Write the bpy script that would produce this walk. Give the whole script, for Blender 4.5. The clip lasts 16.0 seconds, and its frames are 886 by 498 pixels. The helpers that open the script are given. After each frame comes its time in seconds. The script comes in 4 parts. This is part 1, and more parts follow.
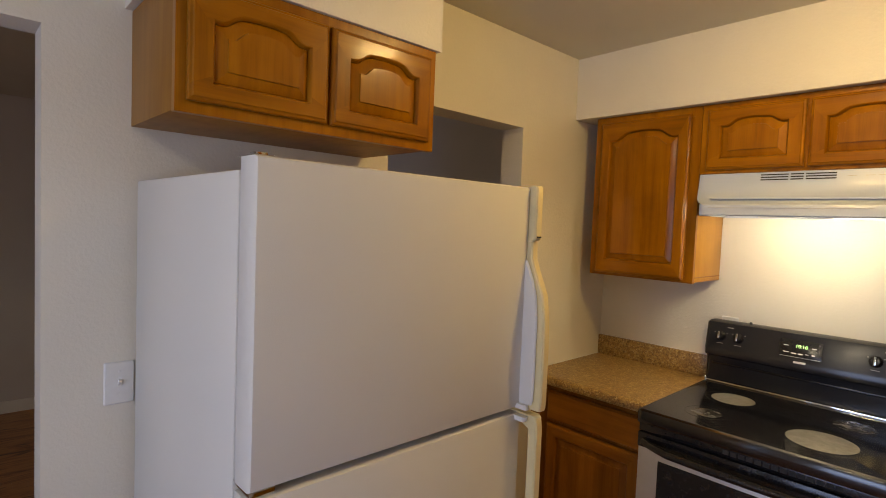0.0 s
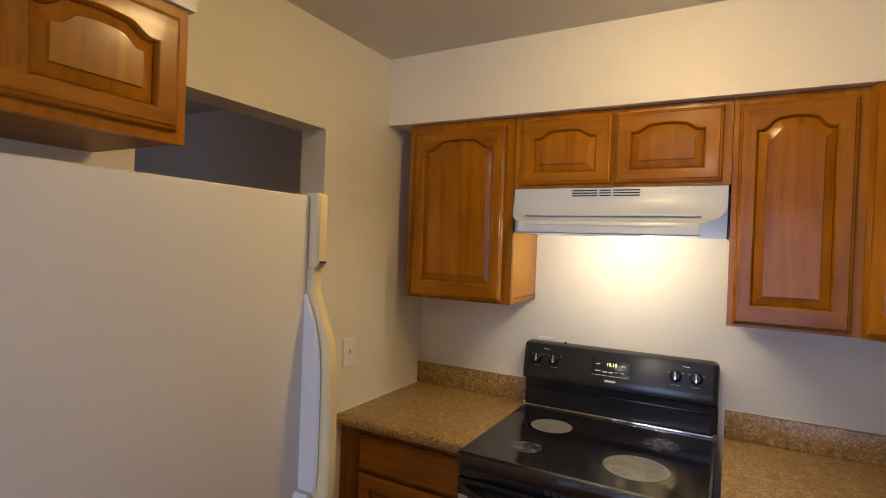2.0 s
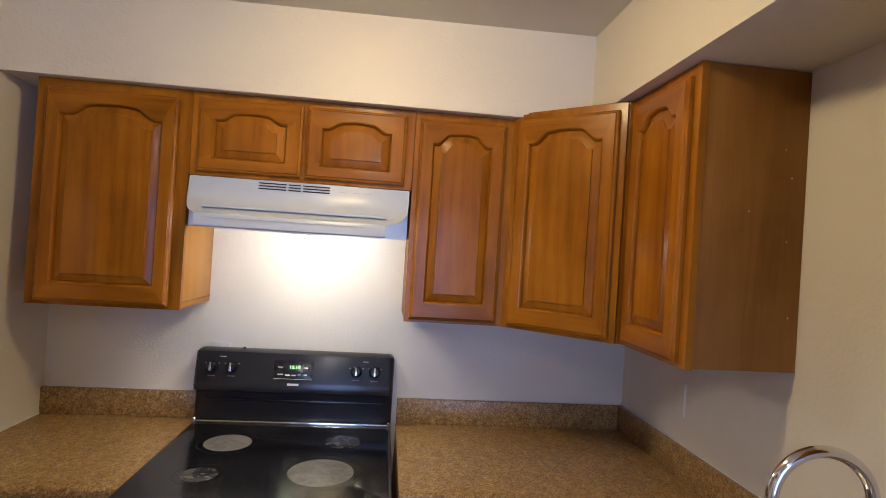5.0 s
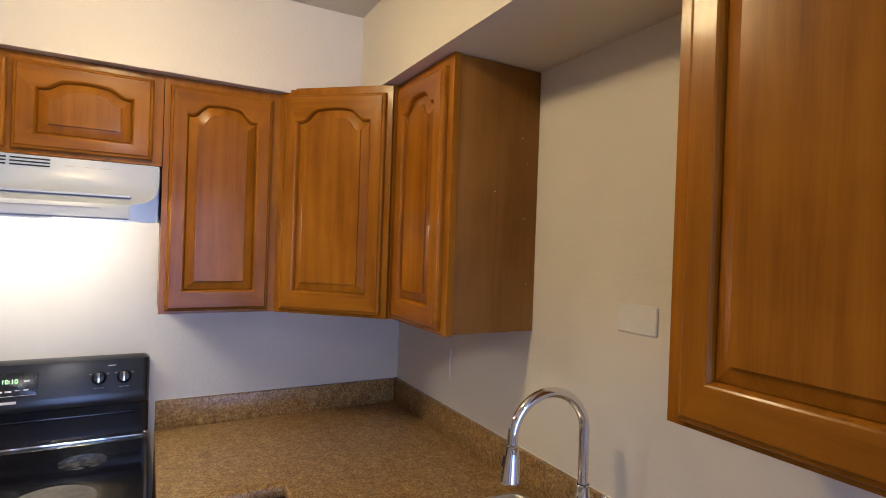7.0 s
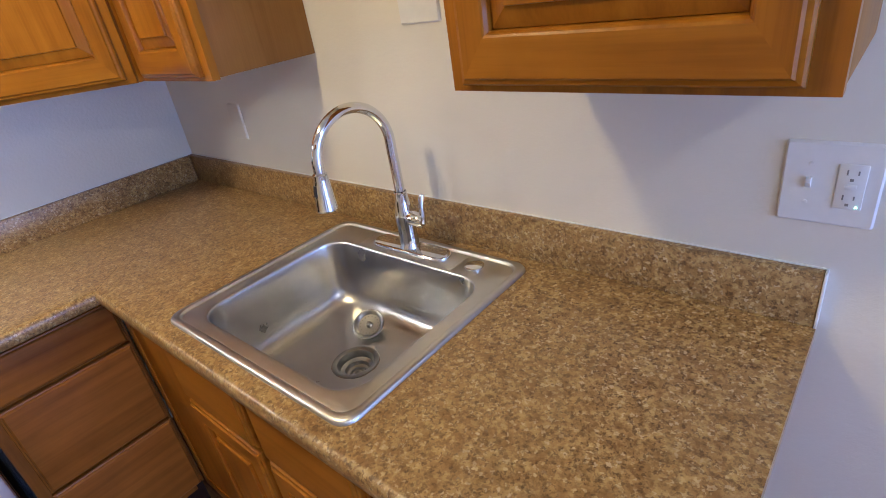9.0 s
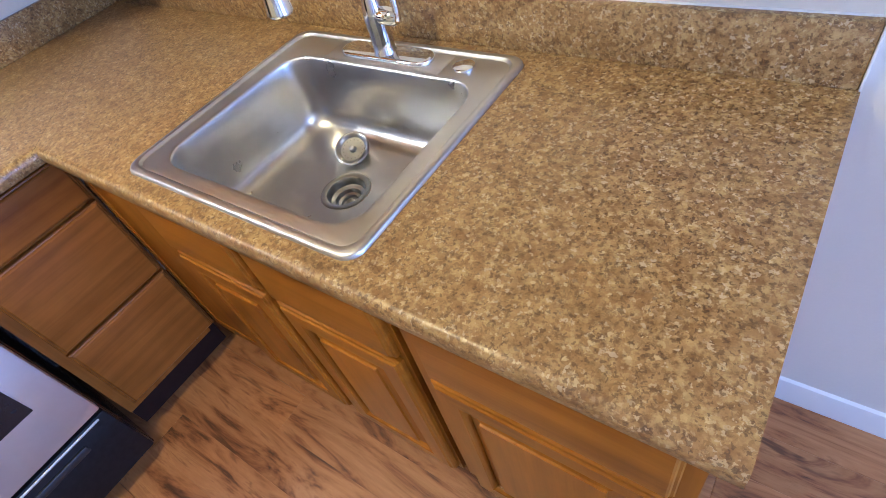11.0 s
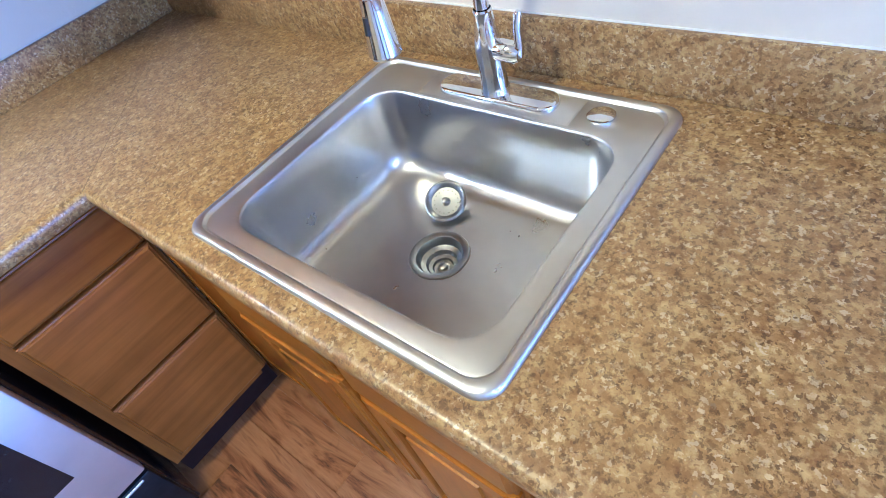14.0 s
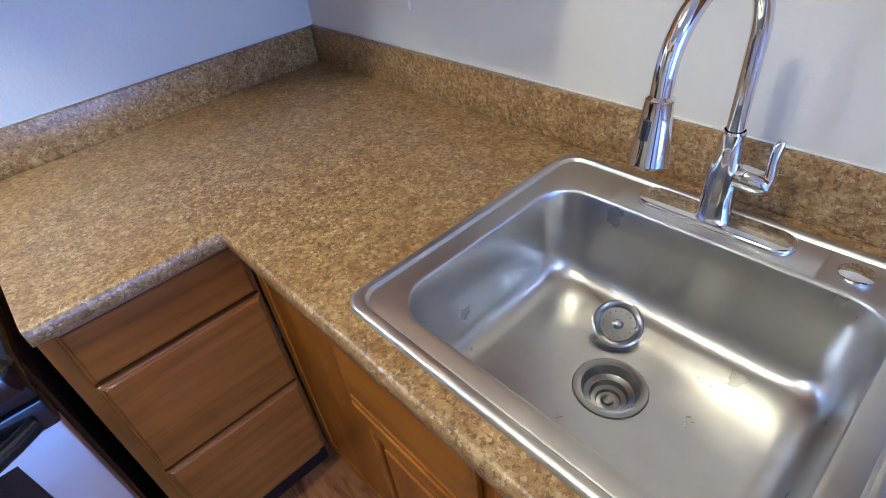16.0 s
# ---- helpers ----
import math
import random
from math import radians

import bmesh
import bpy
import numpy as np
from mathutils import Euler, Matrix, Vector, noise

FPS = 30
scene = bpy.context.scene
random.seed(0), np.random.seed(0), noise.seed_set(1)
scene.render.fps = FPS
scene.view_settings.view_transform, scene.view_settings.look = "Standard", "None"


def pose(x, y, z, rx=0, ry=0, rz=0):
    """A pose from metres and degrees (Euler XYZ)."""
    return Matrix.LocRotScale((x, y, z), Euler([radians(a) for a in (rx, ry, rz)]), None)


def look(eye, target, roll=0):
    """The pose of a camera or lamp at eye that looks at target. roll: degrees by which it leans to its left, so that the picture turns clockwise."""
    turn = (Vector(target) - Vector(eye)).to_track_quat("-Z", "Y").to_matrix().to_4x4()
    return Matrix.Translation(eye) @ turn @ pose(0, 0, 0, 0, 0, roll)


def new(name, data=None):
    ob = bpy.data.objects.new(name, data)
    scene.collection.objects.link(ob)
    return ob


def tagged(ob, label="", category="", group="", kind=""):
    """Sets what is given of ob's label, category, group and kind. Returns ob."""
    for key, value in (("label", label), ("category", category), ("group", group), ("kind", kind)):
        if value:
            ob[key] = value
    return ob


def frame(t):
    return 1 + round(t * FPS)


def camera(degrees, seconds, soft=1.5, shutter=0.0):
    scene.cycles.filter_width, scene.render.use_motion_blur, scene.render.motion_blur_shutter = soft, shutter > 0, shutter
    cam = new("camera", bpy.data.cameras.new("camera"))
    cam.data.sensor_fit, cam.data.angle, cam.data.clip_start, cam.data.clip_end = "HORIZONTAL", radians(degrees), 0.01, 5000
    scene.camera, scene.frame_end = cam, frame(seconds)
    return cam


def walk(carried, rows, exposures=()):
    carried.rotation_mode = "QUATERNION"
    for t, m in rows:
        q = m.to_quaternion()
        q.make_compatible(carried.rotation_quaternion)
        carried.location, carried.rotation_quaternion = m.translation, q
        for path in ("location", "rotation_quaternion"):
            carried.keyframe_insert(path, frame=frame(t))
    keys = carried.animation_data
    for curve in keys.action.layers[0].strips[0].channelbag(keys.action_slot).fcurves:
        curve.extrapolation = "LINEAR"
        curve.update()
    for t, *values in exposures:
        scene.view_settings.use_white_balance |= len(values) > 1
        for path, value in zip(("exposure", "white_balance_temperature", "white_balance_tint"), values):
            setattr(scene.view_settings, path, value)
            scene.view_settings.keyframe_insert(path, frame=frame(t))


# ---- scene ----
cam = camera(79.9, 16.0, soft=0.95)
PATH = [
    (0, (-2.587, 0.815, 1.582), (-1.222, 2.273, 1.483), 2.3),
    (0.5, (-2.462, 0.836, 1.595), (-1.032, 2.233, 1.537), 2.3),
    (1, (-2.366, 0.86, 1.592), (-0.847, 2.16, 1.548), 1.8),
    (1.5, (-2.303, 0.898, 1.59), (-0.67, 2.053, 1.553), 1.8),
    (2, (-2.262, 0.95, 1.597), (-0.508, 1.911, 1.58), 2.1),
    (2.5, (-2.229, 1.001, 1.604), (-0.374, 1.748, 1.598), 2.6),
    (3, (-2.204, 1.039, 1.601), (-0.276, 1.572, 1.603), 2.8),
    (5.5, (-2.163, 1.034, 1.619), (-0.204, 0.633, 1.649), 3.8),
    (6, (-2.168, 1.034, 1.615), (-0.262, 0.431, 1.671), 3.8),
    (6.5, (-2.168, 1.013, 1.613), (-0.333, 0.219, 1.674), 3.4),
    (7, (-2.165, 0.992, 1.607), (-0.417, 0.019, 1.599), 2.0),
    (7.5, (-2.161, 0.979, 1.587), (-0.542, -0.178, 1.383), -0.8),
    (8, (-2.16, 0.948, 1.563), (-0.671, -0.314, 1.127), -3.6),
    (8.5, (-2.144, 0.914, 1.534), (-0.795, -0.39, 0.84), -6.6),
    (9, (-2.129, 0.895, 1.509), (-0.904, -0.392, 0.589), -9.2),
    (9.5, (-2.12, 0.879, 1.495), (-0.987, -0.349, 0.397), -11.3),
    (10, (-2.099, 0.868, 1.476), (-1.039, -0.264, 0.213), -13.8),
    (12.5, (-1.942, 0.848, 1.43), (-0.983, 0.007, -0.111), -19.8),
    (13, (-1.905, 0.787, 1.426), (-0.862, -0.037, -0.068), -21.2),
    (13.5, (-1.836, 0.757, 1.434), (-0.781, -0.078, -0.045), -20.6),
    (14, (-1.776, 0.744, 1.44), (-0.712, -0.119, -0.018), -19.1),
    (14.5, (-1.714, 0.755, 1.434), (-0.639, -0.182, 0.031), -15.6),
    (15, (-1.639, 0.765, 1.439), (-0.533, -0.228, 0.101), -13.4),
    (15.5, (-1.564, 0.795, 1.444), (-0.42, -0.236, 0.168), -10.4),
    (16, (-1.5, 0.826, 1.437), (-0.28, -0.157, 0.193), -7.5),
]
walk(cam, [(t, look(eye, target, roll)) for t, eye, target, roll in PATH],
     [(0, 0.3, 9600, 3), (1, 0.24, 9100, 4), (3, 0.20, 6900, 8), (5.5, 0.34, 6350, 9), (7.5, 0.55, 6300, 8), (8.5, 0.97, 5750, 5), (9, 1.14, 5650, 6), (10, 1.33, 5350, 7), (12.5, 2.06, 4780, -1), (14.5, 1.84, 4290, 1), (16, 1.33, 4530, 4), (17, 1.33, 4530, 4)])

# ---- light ----
world = bpy.data.worlds.new("sky")
scene.world = world
world.use_nodes = True
wn = world.node_tree
sky = wn.nodes.new("ShaderNodeTexSky")
sky.sky_type, sky.sun_disc, sky.sun_elevation, sky.sun_rotation = "NISHITA", False, radians(35), radians(90)
wn.links.new(sky.outputs[0], wn.nodes["Background"].inputs[0])
wn.nodes["Background"].inputs[1].default_value = 0.12

daylight = bpy.data.lights.new("window_daylight", "AREA")
daylight.shape, daylight.size, daylight.size_y = "RECTANGLE", 1.4, 1.9
daylight.energy, daylight.color = 40, (0.30, 0.44, 1.0)
day_ob = new("window_daylight", daylight)
day_ob.matrix_world = look((-5.06, 0.85, 1.1), (0, 0.85, 1.1))
far_light = bpy.data.lights.new("far_window_daylight", "AREA")
far_light.shape, far_light.size, far_light.size_y = "RECTANGLE", 1.2, 1.1
far_light.energy, far_light.color = 4.2, (0.95, 0.80, 1.0)
new("far_window_daylight", far_light).matrix_world = look((-5.06, 4.0, 1.45), (0, 4.0, 1.45))

KITCHEN_LAMP, DINING_LAMP, HOOD_LAMP = 77.0, 46.0, 53.0

# ---- materials ----


def tree(name):
    m = bpy.data.materials.new(name)
    m.use_nodes = True
    return m, m.node_tree.nodes, m.node_tree.links, m.node_tree.nodes["Principled BSDF"]


def mapped(n, l, scale, spread=True):
    co = n.new("ShaderNodeTexCoord")
    mp = n.new("ShaderNodeMapping")
    mp.inputs["Scale"].default_value = scale
    l.new(co.outputs["Object"], mp.inputs[0])
    if spread:
        info = n.new("ShaderNodeObjectInfo")
        mul = n.new("ShaderNodeMath")
        mul.operation, mul.inputs[1].default_value = "MULTIPLY", 37.0
        l.new(info.outputs["Random"], mul.inputs[0])
        l.new(mul.outputs[0], mp.inputs["Location"])
    return mp.outputs[0]


def noise_tex(n, l, vec, scale, detail=4.0, rough=0.55, distortion=0.0):
    t = n.new("ShaderNodeTexNoise")
    t.inputs["Scale"].default_value, t.inputs["Detail"].default_value = scale, detail
    t.inputs["Roughness"].default_value, t.inputs["Distortion"].default_value = rough, distortion
    l.new(vec, t.inputs["Vector"])
    return t.outputs["Fac"]


def ramp(n, l, fac, stops):
    r = n.new("ShaderNodeValToRGB")
    while len(r.color_ramp.elements) < len(stops):
        r.color_ramp.elements.new(0.5)
    for e, (p, c) in zip(r.color_ramp.elements, stops):
        e.position, e.color = p, (*c, 1) if len(c) == 3 else c
    l.new(fac, r.inputs[0])
    return r.outputs[0]


def mix(n, l, fac, a, b, mode="MIX"):
    m = n.new("ShaderNodeMix")
    m.data_type, m.blend_type = "RGBA", mode
    if isinstance(fac, float):
        m.inputs[0].default_value = fac
    else:
        l.new(fac, m.inputs[0])
    l.new(a, m.inputs[6])
    if isinstance(b, tuple):
        m.inputs[7].default_value = (*b, 1)
    else:
        l.new(b, m.inputs[7])
    return m.outputs[2]


def bump(n, l, p, height, strength, distance=0.001):
    b = n.new("ShaderNodeBump")
    b.inputs["Strength"].default_value, b.inputs["Distance"].default_value = strength, distance
    l.new(height, b.inputs["Height"])
    l.new(b.outputs[0], p.inputs["Normal"])


def paint(name, colour, rough=0.55, peel=0.5, scale=140, vary=0.05):
    m, n, l, p = tree(name)
    v = mapped(n, l, (1, 1, 1), False)
    big = noise_tex(n, l, v, 1.7, 3)
    c0, c1 = [c * (1 - vary) for c in colour], [min(1, c * (1 + vary)) for c in colour]
    l.new(ramp(n, l, big, [(0.3, c0), (0.7, c1)]), p.inputs["Base Color"])
    p.inputs["Roughness"].default_value = rough
    bump(n, l, p, noise_tex(n, l, v, scale, 3), peel, 0.0012)
    return m


def plain(name, colour, rough=0.4, metal=0.0, grain=0.06, scale=60, coat=0.0):
    m, n, l, p = tree(name)
    v = mapped(n, l, (1, 1, 1))
    f = noise_tex(n, l, v, scale, 4)
    l.new(ramp(n, l, f, [(0.3, [c * (1 - grain) for c in colour]), (0.7, [min(1, c * (1 + grain)) for c in colour])]), p.inputs["Base Color"])
    rr = n.new("ShaderNodeMapRange")
    rr.inputs["To Min"].default_value, rr.inputs["To Max"].default_value = rough * 0.8, min(1, rough * 1.25)
    l.new(noise_tex(n, l, v, scale * 0.2, 3), rr.inputs[0])
    l.new(rr.outputs[0], p.inputs["Roughness"])
    p.inputs["Metallic"].default_value, p.inputs["Coat Weight"].default_value = metal, coat
    return m


def wood(name, light, mid, dark, along="z", rough=0.28, fine=1.0):
    """Varnished oak: long flame figure, soft streaks, fine pores, glued strips of differing tone."""
    m, n, l, p = tree(name)
    s = {"x": (0.09, 1, 1), "y": (1, 0.09, 1), "z": (1, 1, 0.09)}[along]
    rings = noise_tex(n, l, mapped(n, l, s), 13 * fine, 3, 0.5, 0.7)
    pores = noise_tex(n, l, mapped(n, l, [c * (1 if c == 1 else 0.35) for c in s]), 240, 3, 0.6)
    blotch = noise_tex(n, l, mapped(n, l, (1, 1, 1)), 4.0, 4, 0.6)
    info = n.new("ShaderNodeObjectInfo")
    co = n.new("ShaderNodeTexCoord")
    place = n.new("ShaderNodeMapping")
    place.inputs["Scale"].default_value = {"x": (0.11, 1, 1), "y": (1, 0.11, 1), "z": (1, 1, 0.11)}[along]
    shift = n.new("ShaderNodeCombineXYZ")
    for axis, (gain, base) in enumerate({"x": ((-0.06, 0.0), (0, 0), (-0.3, 0.06)), "y": ((-0.3, 0.05), (-0.06, 0), (0, 0)), "z": ((-0.26, -0.04), (0, 0), (-0.07, 0.0))}[along]):
        ma = n.new("ShaderNodeMath")
        ma.operation, ma.inputs[1].default_value, ma.inputs[2].default_value = "MULTIPLY_ADD", gain, base
        l.new(info.outputs["Random"], ma.inputs[0])
        l.new(ma.outputs[0], shift.inputs[axis])
    l.new(co.outputs["Object"], place.inputs[0])
    l.new(shift.outputs[0], place.inputs["Location"])
    flame = n.new("ShaderNodeTexWave")
    flame.wave_type, flame.rings_direction = "RINGS", "Y"
    for key, value in (("Scale", 8.0), ("Distortion", 5.0), ("Detail", 3.0), ("Detail Scale", 2.2), ("Detail Roughness", 0.6)):
        flame.inputs[key].default_value = value
    l.new(place.outputs[0], flame.inputs["Vector"])
    base = ramp(n, l, rings, [(0.25, dark), (0.42, mid), (0.60, light), (0.8, mid)])
    base = mix(n, l, 0.22, base, ramp(n, l, flame.outputs["Fac"], [(0.05, dark), (0.35, mid), (0.85, light)]))
    base = mix(n, l, 0.14, base, ramp(n, l, pores, [(0.38, dark), (0.58, light)]))
    base = mix(n, l, 0.34, base, ramp(n, l, blotch, [(0.32, dark), (0.70, light)]))
    sep = n.new("ShaderNodeSeparateXYZ")
    l.new(co.outputs["Object"], sep.inputs[0])
    strip = n.new("ShaderNodeMath")
    strip.operation, strip.inputs[1].default_value = "MULTIPLY_ADD", 8.3
    l.new(sep.outputs["Z" if along == "x" else "X"], strip.inputs[0])
    seed = n.new("ShaderNodeMath")
    seed.operation, seed.inputs[1].default_value = "MULTIPLY", 53.7
    l.new(info.outputs["Random"], seed.inputs[0])
    l.new(seed.outputs[0], strip.inputs[2])
    step = n.new("ShaderNodeMath")
    step.operation = "FLOOR"
    l.new(strip.outputs[0], step.inputs[0])
    tone = n.new("ShaderNodeTexWhiteNoise")
    tone.noise_dimensions = "1D"
    l.new(step.outputs[0], tone.inputs["W"])
    base = mix(n, l, 0.38, base, ramp(n, l, tone.outputs["Value"], [(0, (0.72, 0.66, 0.58)), (1, (1, 1, 1))]), "MULTIPLY")
    l.new(base, p.inputs["Base Color"])
    p.inputs["Roughness"].default_value = rough
    p.inputs["Coat Weight"].default_value, p.inputs["Coat Roughness"].default_value = 0.13, 0.10
    p.inputs["Specular IOR Level"].default_value = 0.16
    bump(n, l, p, pores, 0.10, 0.0005)
    return m


def laminate(name):
    m, n, l, p = tree(name)
    v = mapped(n, l, (1, 1, 1), False)
    wv = n.new("ShaderNodeTexNoise")
    wv.inputs["Scale"].default_value = 190
    l.new(v, wv.inputs["Vector"])
    warp = n.new("ShaderNodeMix")
    warp.data_type, warp.inputs[0].default_value = "VECTOR", 0.012
    l.new(v, warp.inputs[4])
    l.new(wv.outputs["Color"], warp.inputs[5])
    wob = n.new("ShaderNodeTexVoronoi")
    wob.inputs["Scale"].default_value, wob.inputs["Randomness"].default_value = 190, 1.0
    l.new(warp.outputs[1], wob.inputs["Vector"])
    sep = n.new("ShaderNodeSeparateColor")
    l.new(wob.outputs["Color"], sep.inputs[0])
    chips = ramp(n, l, sep.outputs[0], [(0.0, (0.33, 0.198, 0.071)), (0.30, (0.39, 0.245, 0.090)), (0.55, (0.32, 0.186, 0.064)), (0.76, (0.23, 0.129, 0.044)), (0.89, (0.44, 0.295, 0.120)), (0.975, (0.54, 0.41, 0.22))])
    cloud = noise_tex(n, l, v, 92, 5, 0.70)
    base = mix(n, l, ramp(n, l, cloud, [(0.515, (0, 0, 0)), (0.61, (0.66, 0.66, 0.66))]), chips, (0.110, 0.057, 0.021))
    warm = noise_tex(n, l, v, 42, 5, 0.68)
    base = mix(n, l, ramp(n, l, warm, [(0.49, (0, 0, 0)), (0.63, (0.60, 0.60, 0.60))]), base, (0.235, 0.120, 0.038))
    gold = noise_tex(n, l, v, 60, 5, 0.70)
    base = mix(n, l, ramp(n, l, gold, [(0.52, (0, 0, 0)), (0.62, (0.62, 0.62, 0.62))]), base, (0.50, 0.352, 0.142))
    fleck = n.new("ShaderNodeTexVoronoi")
    fleck.inputs["Scale"].default_value = 230
    l.new(warp.outputs[1], fleck.inputs["Vector"])
    pick = n.new("ShaderNodeSeparateColor")
    l.new(fleck.outputs["Color"], pick.inputs[0])
    base = mix(n, l, ramp(n, l, pick.outputs[1], [(0.86, (0, 0, 0)), (0.90, (0.64, 0.64, 0.64))]), base, (0.100, 0.052, 0.020))
    base = mix(n, l, ramp(n, l, pick.outputs[2], [(0.95, (0, 0, 0)), (0.975, (0.7, 0.7, 0.7))]), base, (0.55, 0.43, 0.27))
    large = noise_tex(n, l, v, 24, 4, 0.66)
    base = mix(n, l, 0.62, base, ramp(n, l, large, [(0.38, (0.64, 0.57, 0.49)), (0.56, (1, 1, 1))]), "MULTIPLY")
    l.new(base, p.inputs["Base Color"])
    p.inputs["Roughness"].default_value = 0.34
    bump(n, l, p, cloud, 0.12, 0.0006)
    return m


def steel(name, along, colour=(0.60, 0.585, 0.56), rough=0.27, metal=1.0, relief=0.004):
    m, n, l, p = tree(name)
    s = {"x": (4, 700, 700), "y": (700, 4, 700), "z": (700, 700, 4)}[along]
    brush = noise_tex(n, l, mapped(n, l, s), 1.0, 3, 0.6)
    soil = noise_tex(n, l, mapped(n, l, (1, 1, 1)), 14, 4)
    l.new(ramp(n, l, soil, [(0.3, [c * 0.9 for c in colour]), (0.7, colour)]), p.inputs["Base Color"])
    rr = n.new("ShaderNodeMapRange")
    rr.inputs["To Min"].default_value, rr.inputs["To Max"].default_value = rough * 0.92, rough * 1.1
    l.new(soil, rr.inputs[0])
    l.new(rr.outputs[0], p.inputs["Roughness"])
    p.inputs["Metallic"].default_value = metal
    bump(n, l, p, brush, relief, 0.0001)
    return m


def glow(name, colour, strength):
    m, n, l, p = tree(name)
    p.inputs["Base Color"].default_value = (0.9, 0.9, 0.88, 1)
    p.inputs["Emission Color"].default_value = (*colour, 1)
    p.inputs["Emission Strength"].default_value = strength
    return m


def ceramic_glass(name):
    m, n, l, p = tree(name)
    v = mapped(n, l, (1, 1, 1), False)
    speck = noise_tex(n, l, v, 420, 2)
    l.new(ramp(n, l, speck, [(0.66, (0.006, 0.006, 0.008)), (0.76, (0.03, 0.03, 0.033))]), p.inputs["Base Color"])
    smear = noise_tex(n, l, v, 9, 4)
    rr = n.new("ShaderNodeMapRange")
    rr.inputs["To Min"].default_value, rr.inputs["To Max"].default_value = 0.06, 0.2
    p.inputs["Specular IOR Level"].default_value = 0.85
    l.new(smear, rr.inputs[0])
    l.new(rr.outputs[0], p.inputs["Roughness"])
    return m


WALL = paint("wall_paint", (0.715, 0.675, 0.588), 0.5, 1.0, 95)
CEIL = paint("ceiling_paint", (0.63, 0.61, 0.53), 0.8, 0.4, 120)
TRIM = paint("trim_paint", (0.76, 0.75, 0.72), 0.35, 0.05)
FARWALL = paint("far_room_paint", (0.62, 0.60, 0.60), 0.6, 0.3)
L0, M0, D0 = (0.430, 0.166, 0.0135), (0.300, 0.102, 0.0065), (0.130, 0.039, 0.0025)
WOOD_V = wood("honey_oak_upright", L0, M0, D0, "z")
WOOD_H = wood("honey_oak_level", L0, M0, D0, "x")
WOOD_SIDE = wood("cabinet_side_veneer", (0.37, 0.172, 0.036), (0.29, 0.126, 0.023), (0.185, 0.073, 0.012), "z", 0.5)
B0, B1, B2 = (0.33, 0.122, 0.020), (0.225, 0.076, 0.011), (0.115, 0.035, 0.005)
BASE_V = wood("brown_oak_upright", B0, B1, B2, "z", 0.38)
BASE_H = wood("brown_oak_level", B0, B1, B2, "x", 0.38)
for worn in (BASE_V, BASE_H):
    worn.node_tree.nodes["Principled BSDF"].inputs["Specular IOR Level"].default_value = 0.1
    worn.node_tree.nodes["Principled BSDF"].inputs["Coat Weight"].default_value = 0.06
# Lightened copy of the side veneer: the hood lamp's glow is put into its colour.
HOODLIT_SIDE = wood("hoodlit_side_veneer", (0.56, 0.275, 0.055), (0.47, 0.215, 0.035), (0.36, 0.145, 0.02), "z", 0.4)
TOE = plain("toe_kick_vinyl", (0.026, 0.012, 0.008), 0.85)
TOE.node_tree.nodes["Principled BSDF"].inputs["Specular IOR Level"].default_value = 0.08
STONE = laminate("speckled_laminate")
CAULK = plain("white_caulk", (0.75, 0.74, 0.70), 0.5)
SINK_STEEL = steel("brushed_sink_steel", "x", (0.60, 0.59, 0.578), 0.28, 1.0, 0.0004)
RIM_STEEL = steel("satin_rim_steel", "x", (0.64, 0.635, 0.625), 0.37, 1.0, 0.0015)
OVEN_STEEL = steel("brushed_oven_steel", "x", (0.62, 0.61, 0.60), 0.42, 0.75)
STRAINER = steel("strainer_steel", "z", (0.34, 0.337, 0.33), 0.28)
CHROME = plain("polished_chrome", (0.74, 0.745, 0.76), 0.045, 1.0, 0.01)
BLACK = plain("black_enamel", (0.012, 0.012, 0.014), 0.18, 0.0, 0.3)
SATINBLACK = plain("satin_black_enamel", (0.010, 0.010, 0.011), 0.30, 0.0, 0.3)
SATINBLACK.node_tree.nodes["Principled BSDF"].inputs["Specular IOR Level"].default_value = 0.2
BLACKMATT = plain("black_plastic", (0.018, 0.018, 0.02), 0.4, 0.0, 0.3)
PANELBLACK = plain("control_panel_black", (0.016, 0.017, 0.022), 0.2, 0.0, 0.1, 500)
GLASS = ceramic_glass("ceramic_cooktop")


def smudged(name, pale, dark, low, high, gloss):
    m, n, l, p = tree(name)
    v = mapped(n, l, (1, 1, 1))
    f = noise_tex(n, l, v, 34, 7, 0.7, 0.4)
    l.new(ramp(n, l, f, [(low, dark), (0.5, [(a + b) / 2 for a, b in zip(pale, dark)]), (high, pale)]), p.inputs["Base Color"])
    l.new(ramp(n, l, f, [(low, (gloss, gloss, gloss)), (high, (0.45, 0.45, 0.45))]), p.inputs["Roughness"])
    return m


BURNER = smudged("burner_print_grey", (0.22, 0.212, 0.20), (0.05, 0.048, 0.046), 0.26, 0.70, 0.34)
BURNER_DIM = smudged("burner_print_dark", (0.085, 0.084, 0.086), (0.008, 0.008, 0.009), 0.38, 0.75, 0.1)
RINGPRINT = plain("burner_ring_print", (0.022, 0.022, 0.024), 0.15, 0.0, 0.5, 260)
INK = plain("pale_print", (0.55, 0.55, 0.55), 0.5)
HOODWHITE = paint("hood_enamel", (0.50, 0.575, 0.72), 0.3, 0.0, 60, 0.012)
FRIDGE = paint("fridge_enamel", (0.655, 0.645, 0.615), 0.32, 0.25, 420, 0.015)
CREAM = plain("yellowed_plastic", (0.70, 0.585, 0.33), 0.4, 0.0, 0.05, 20)
WHITEPLASTIC = plain("white_plastic", (0.74, 0.73, 0.71), 0.3, 0.0, 0.02)
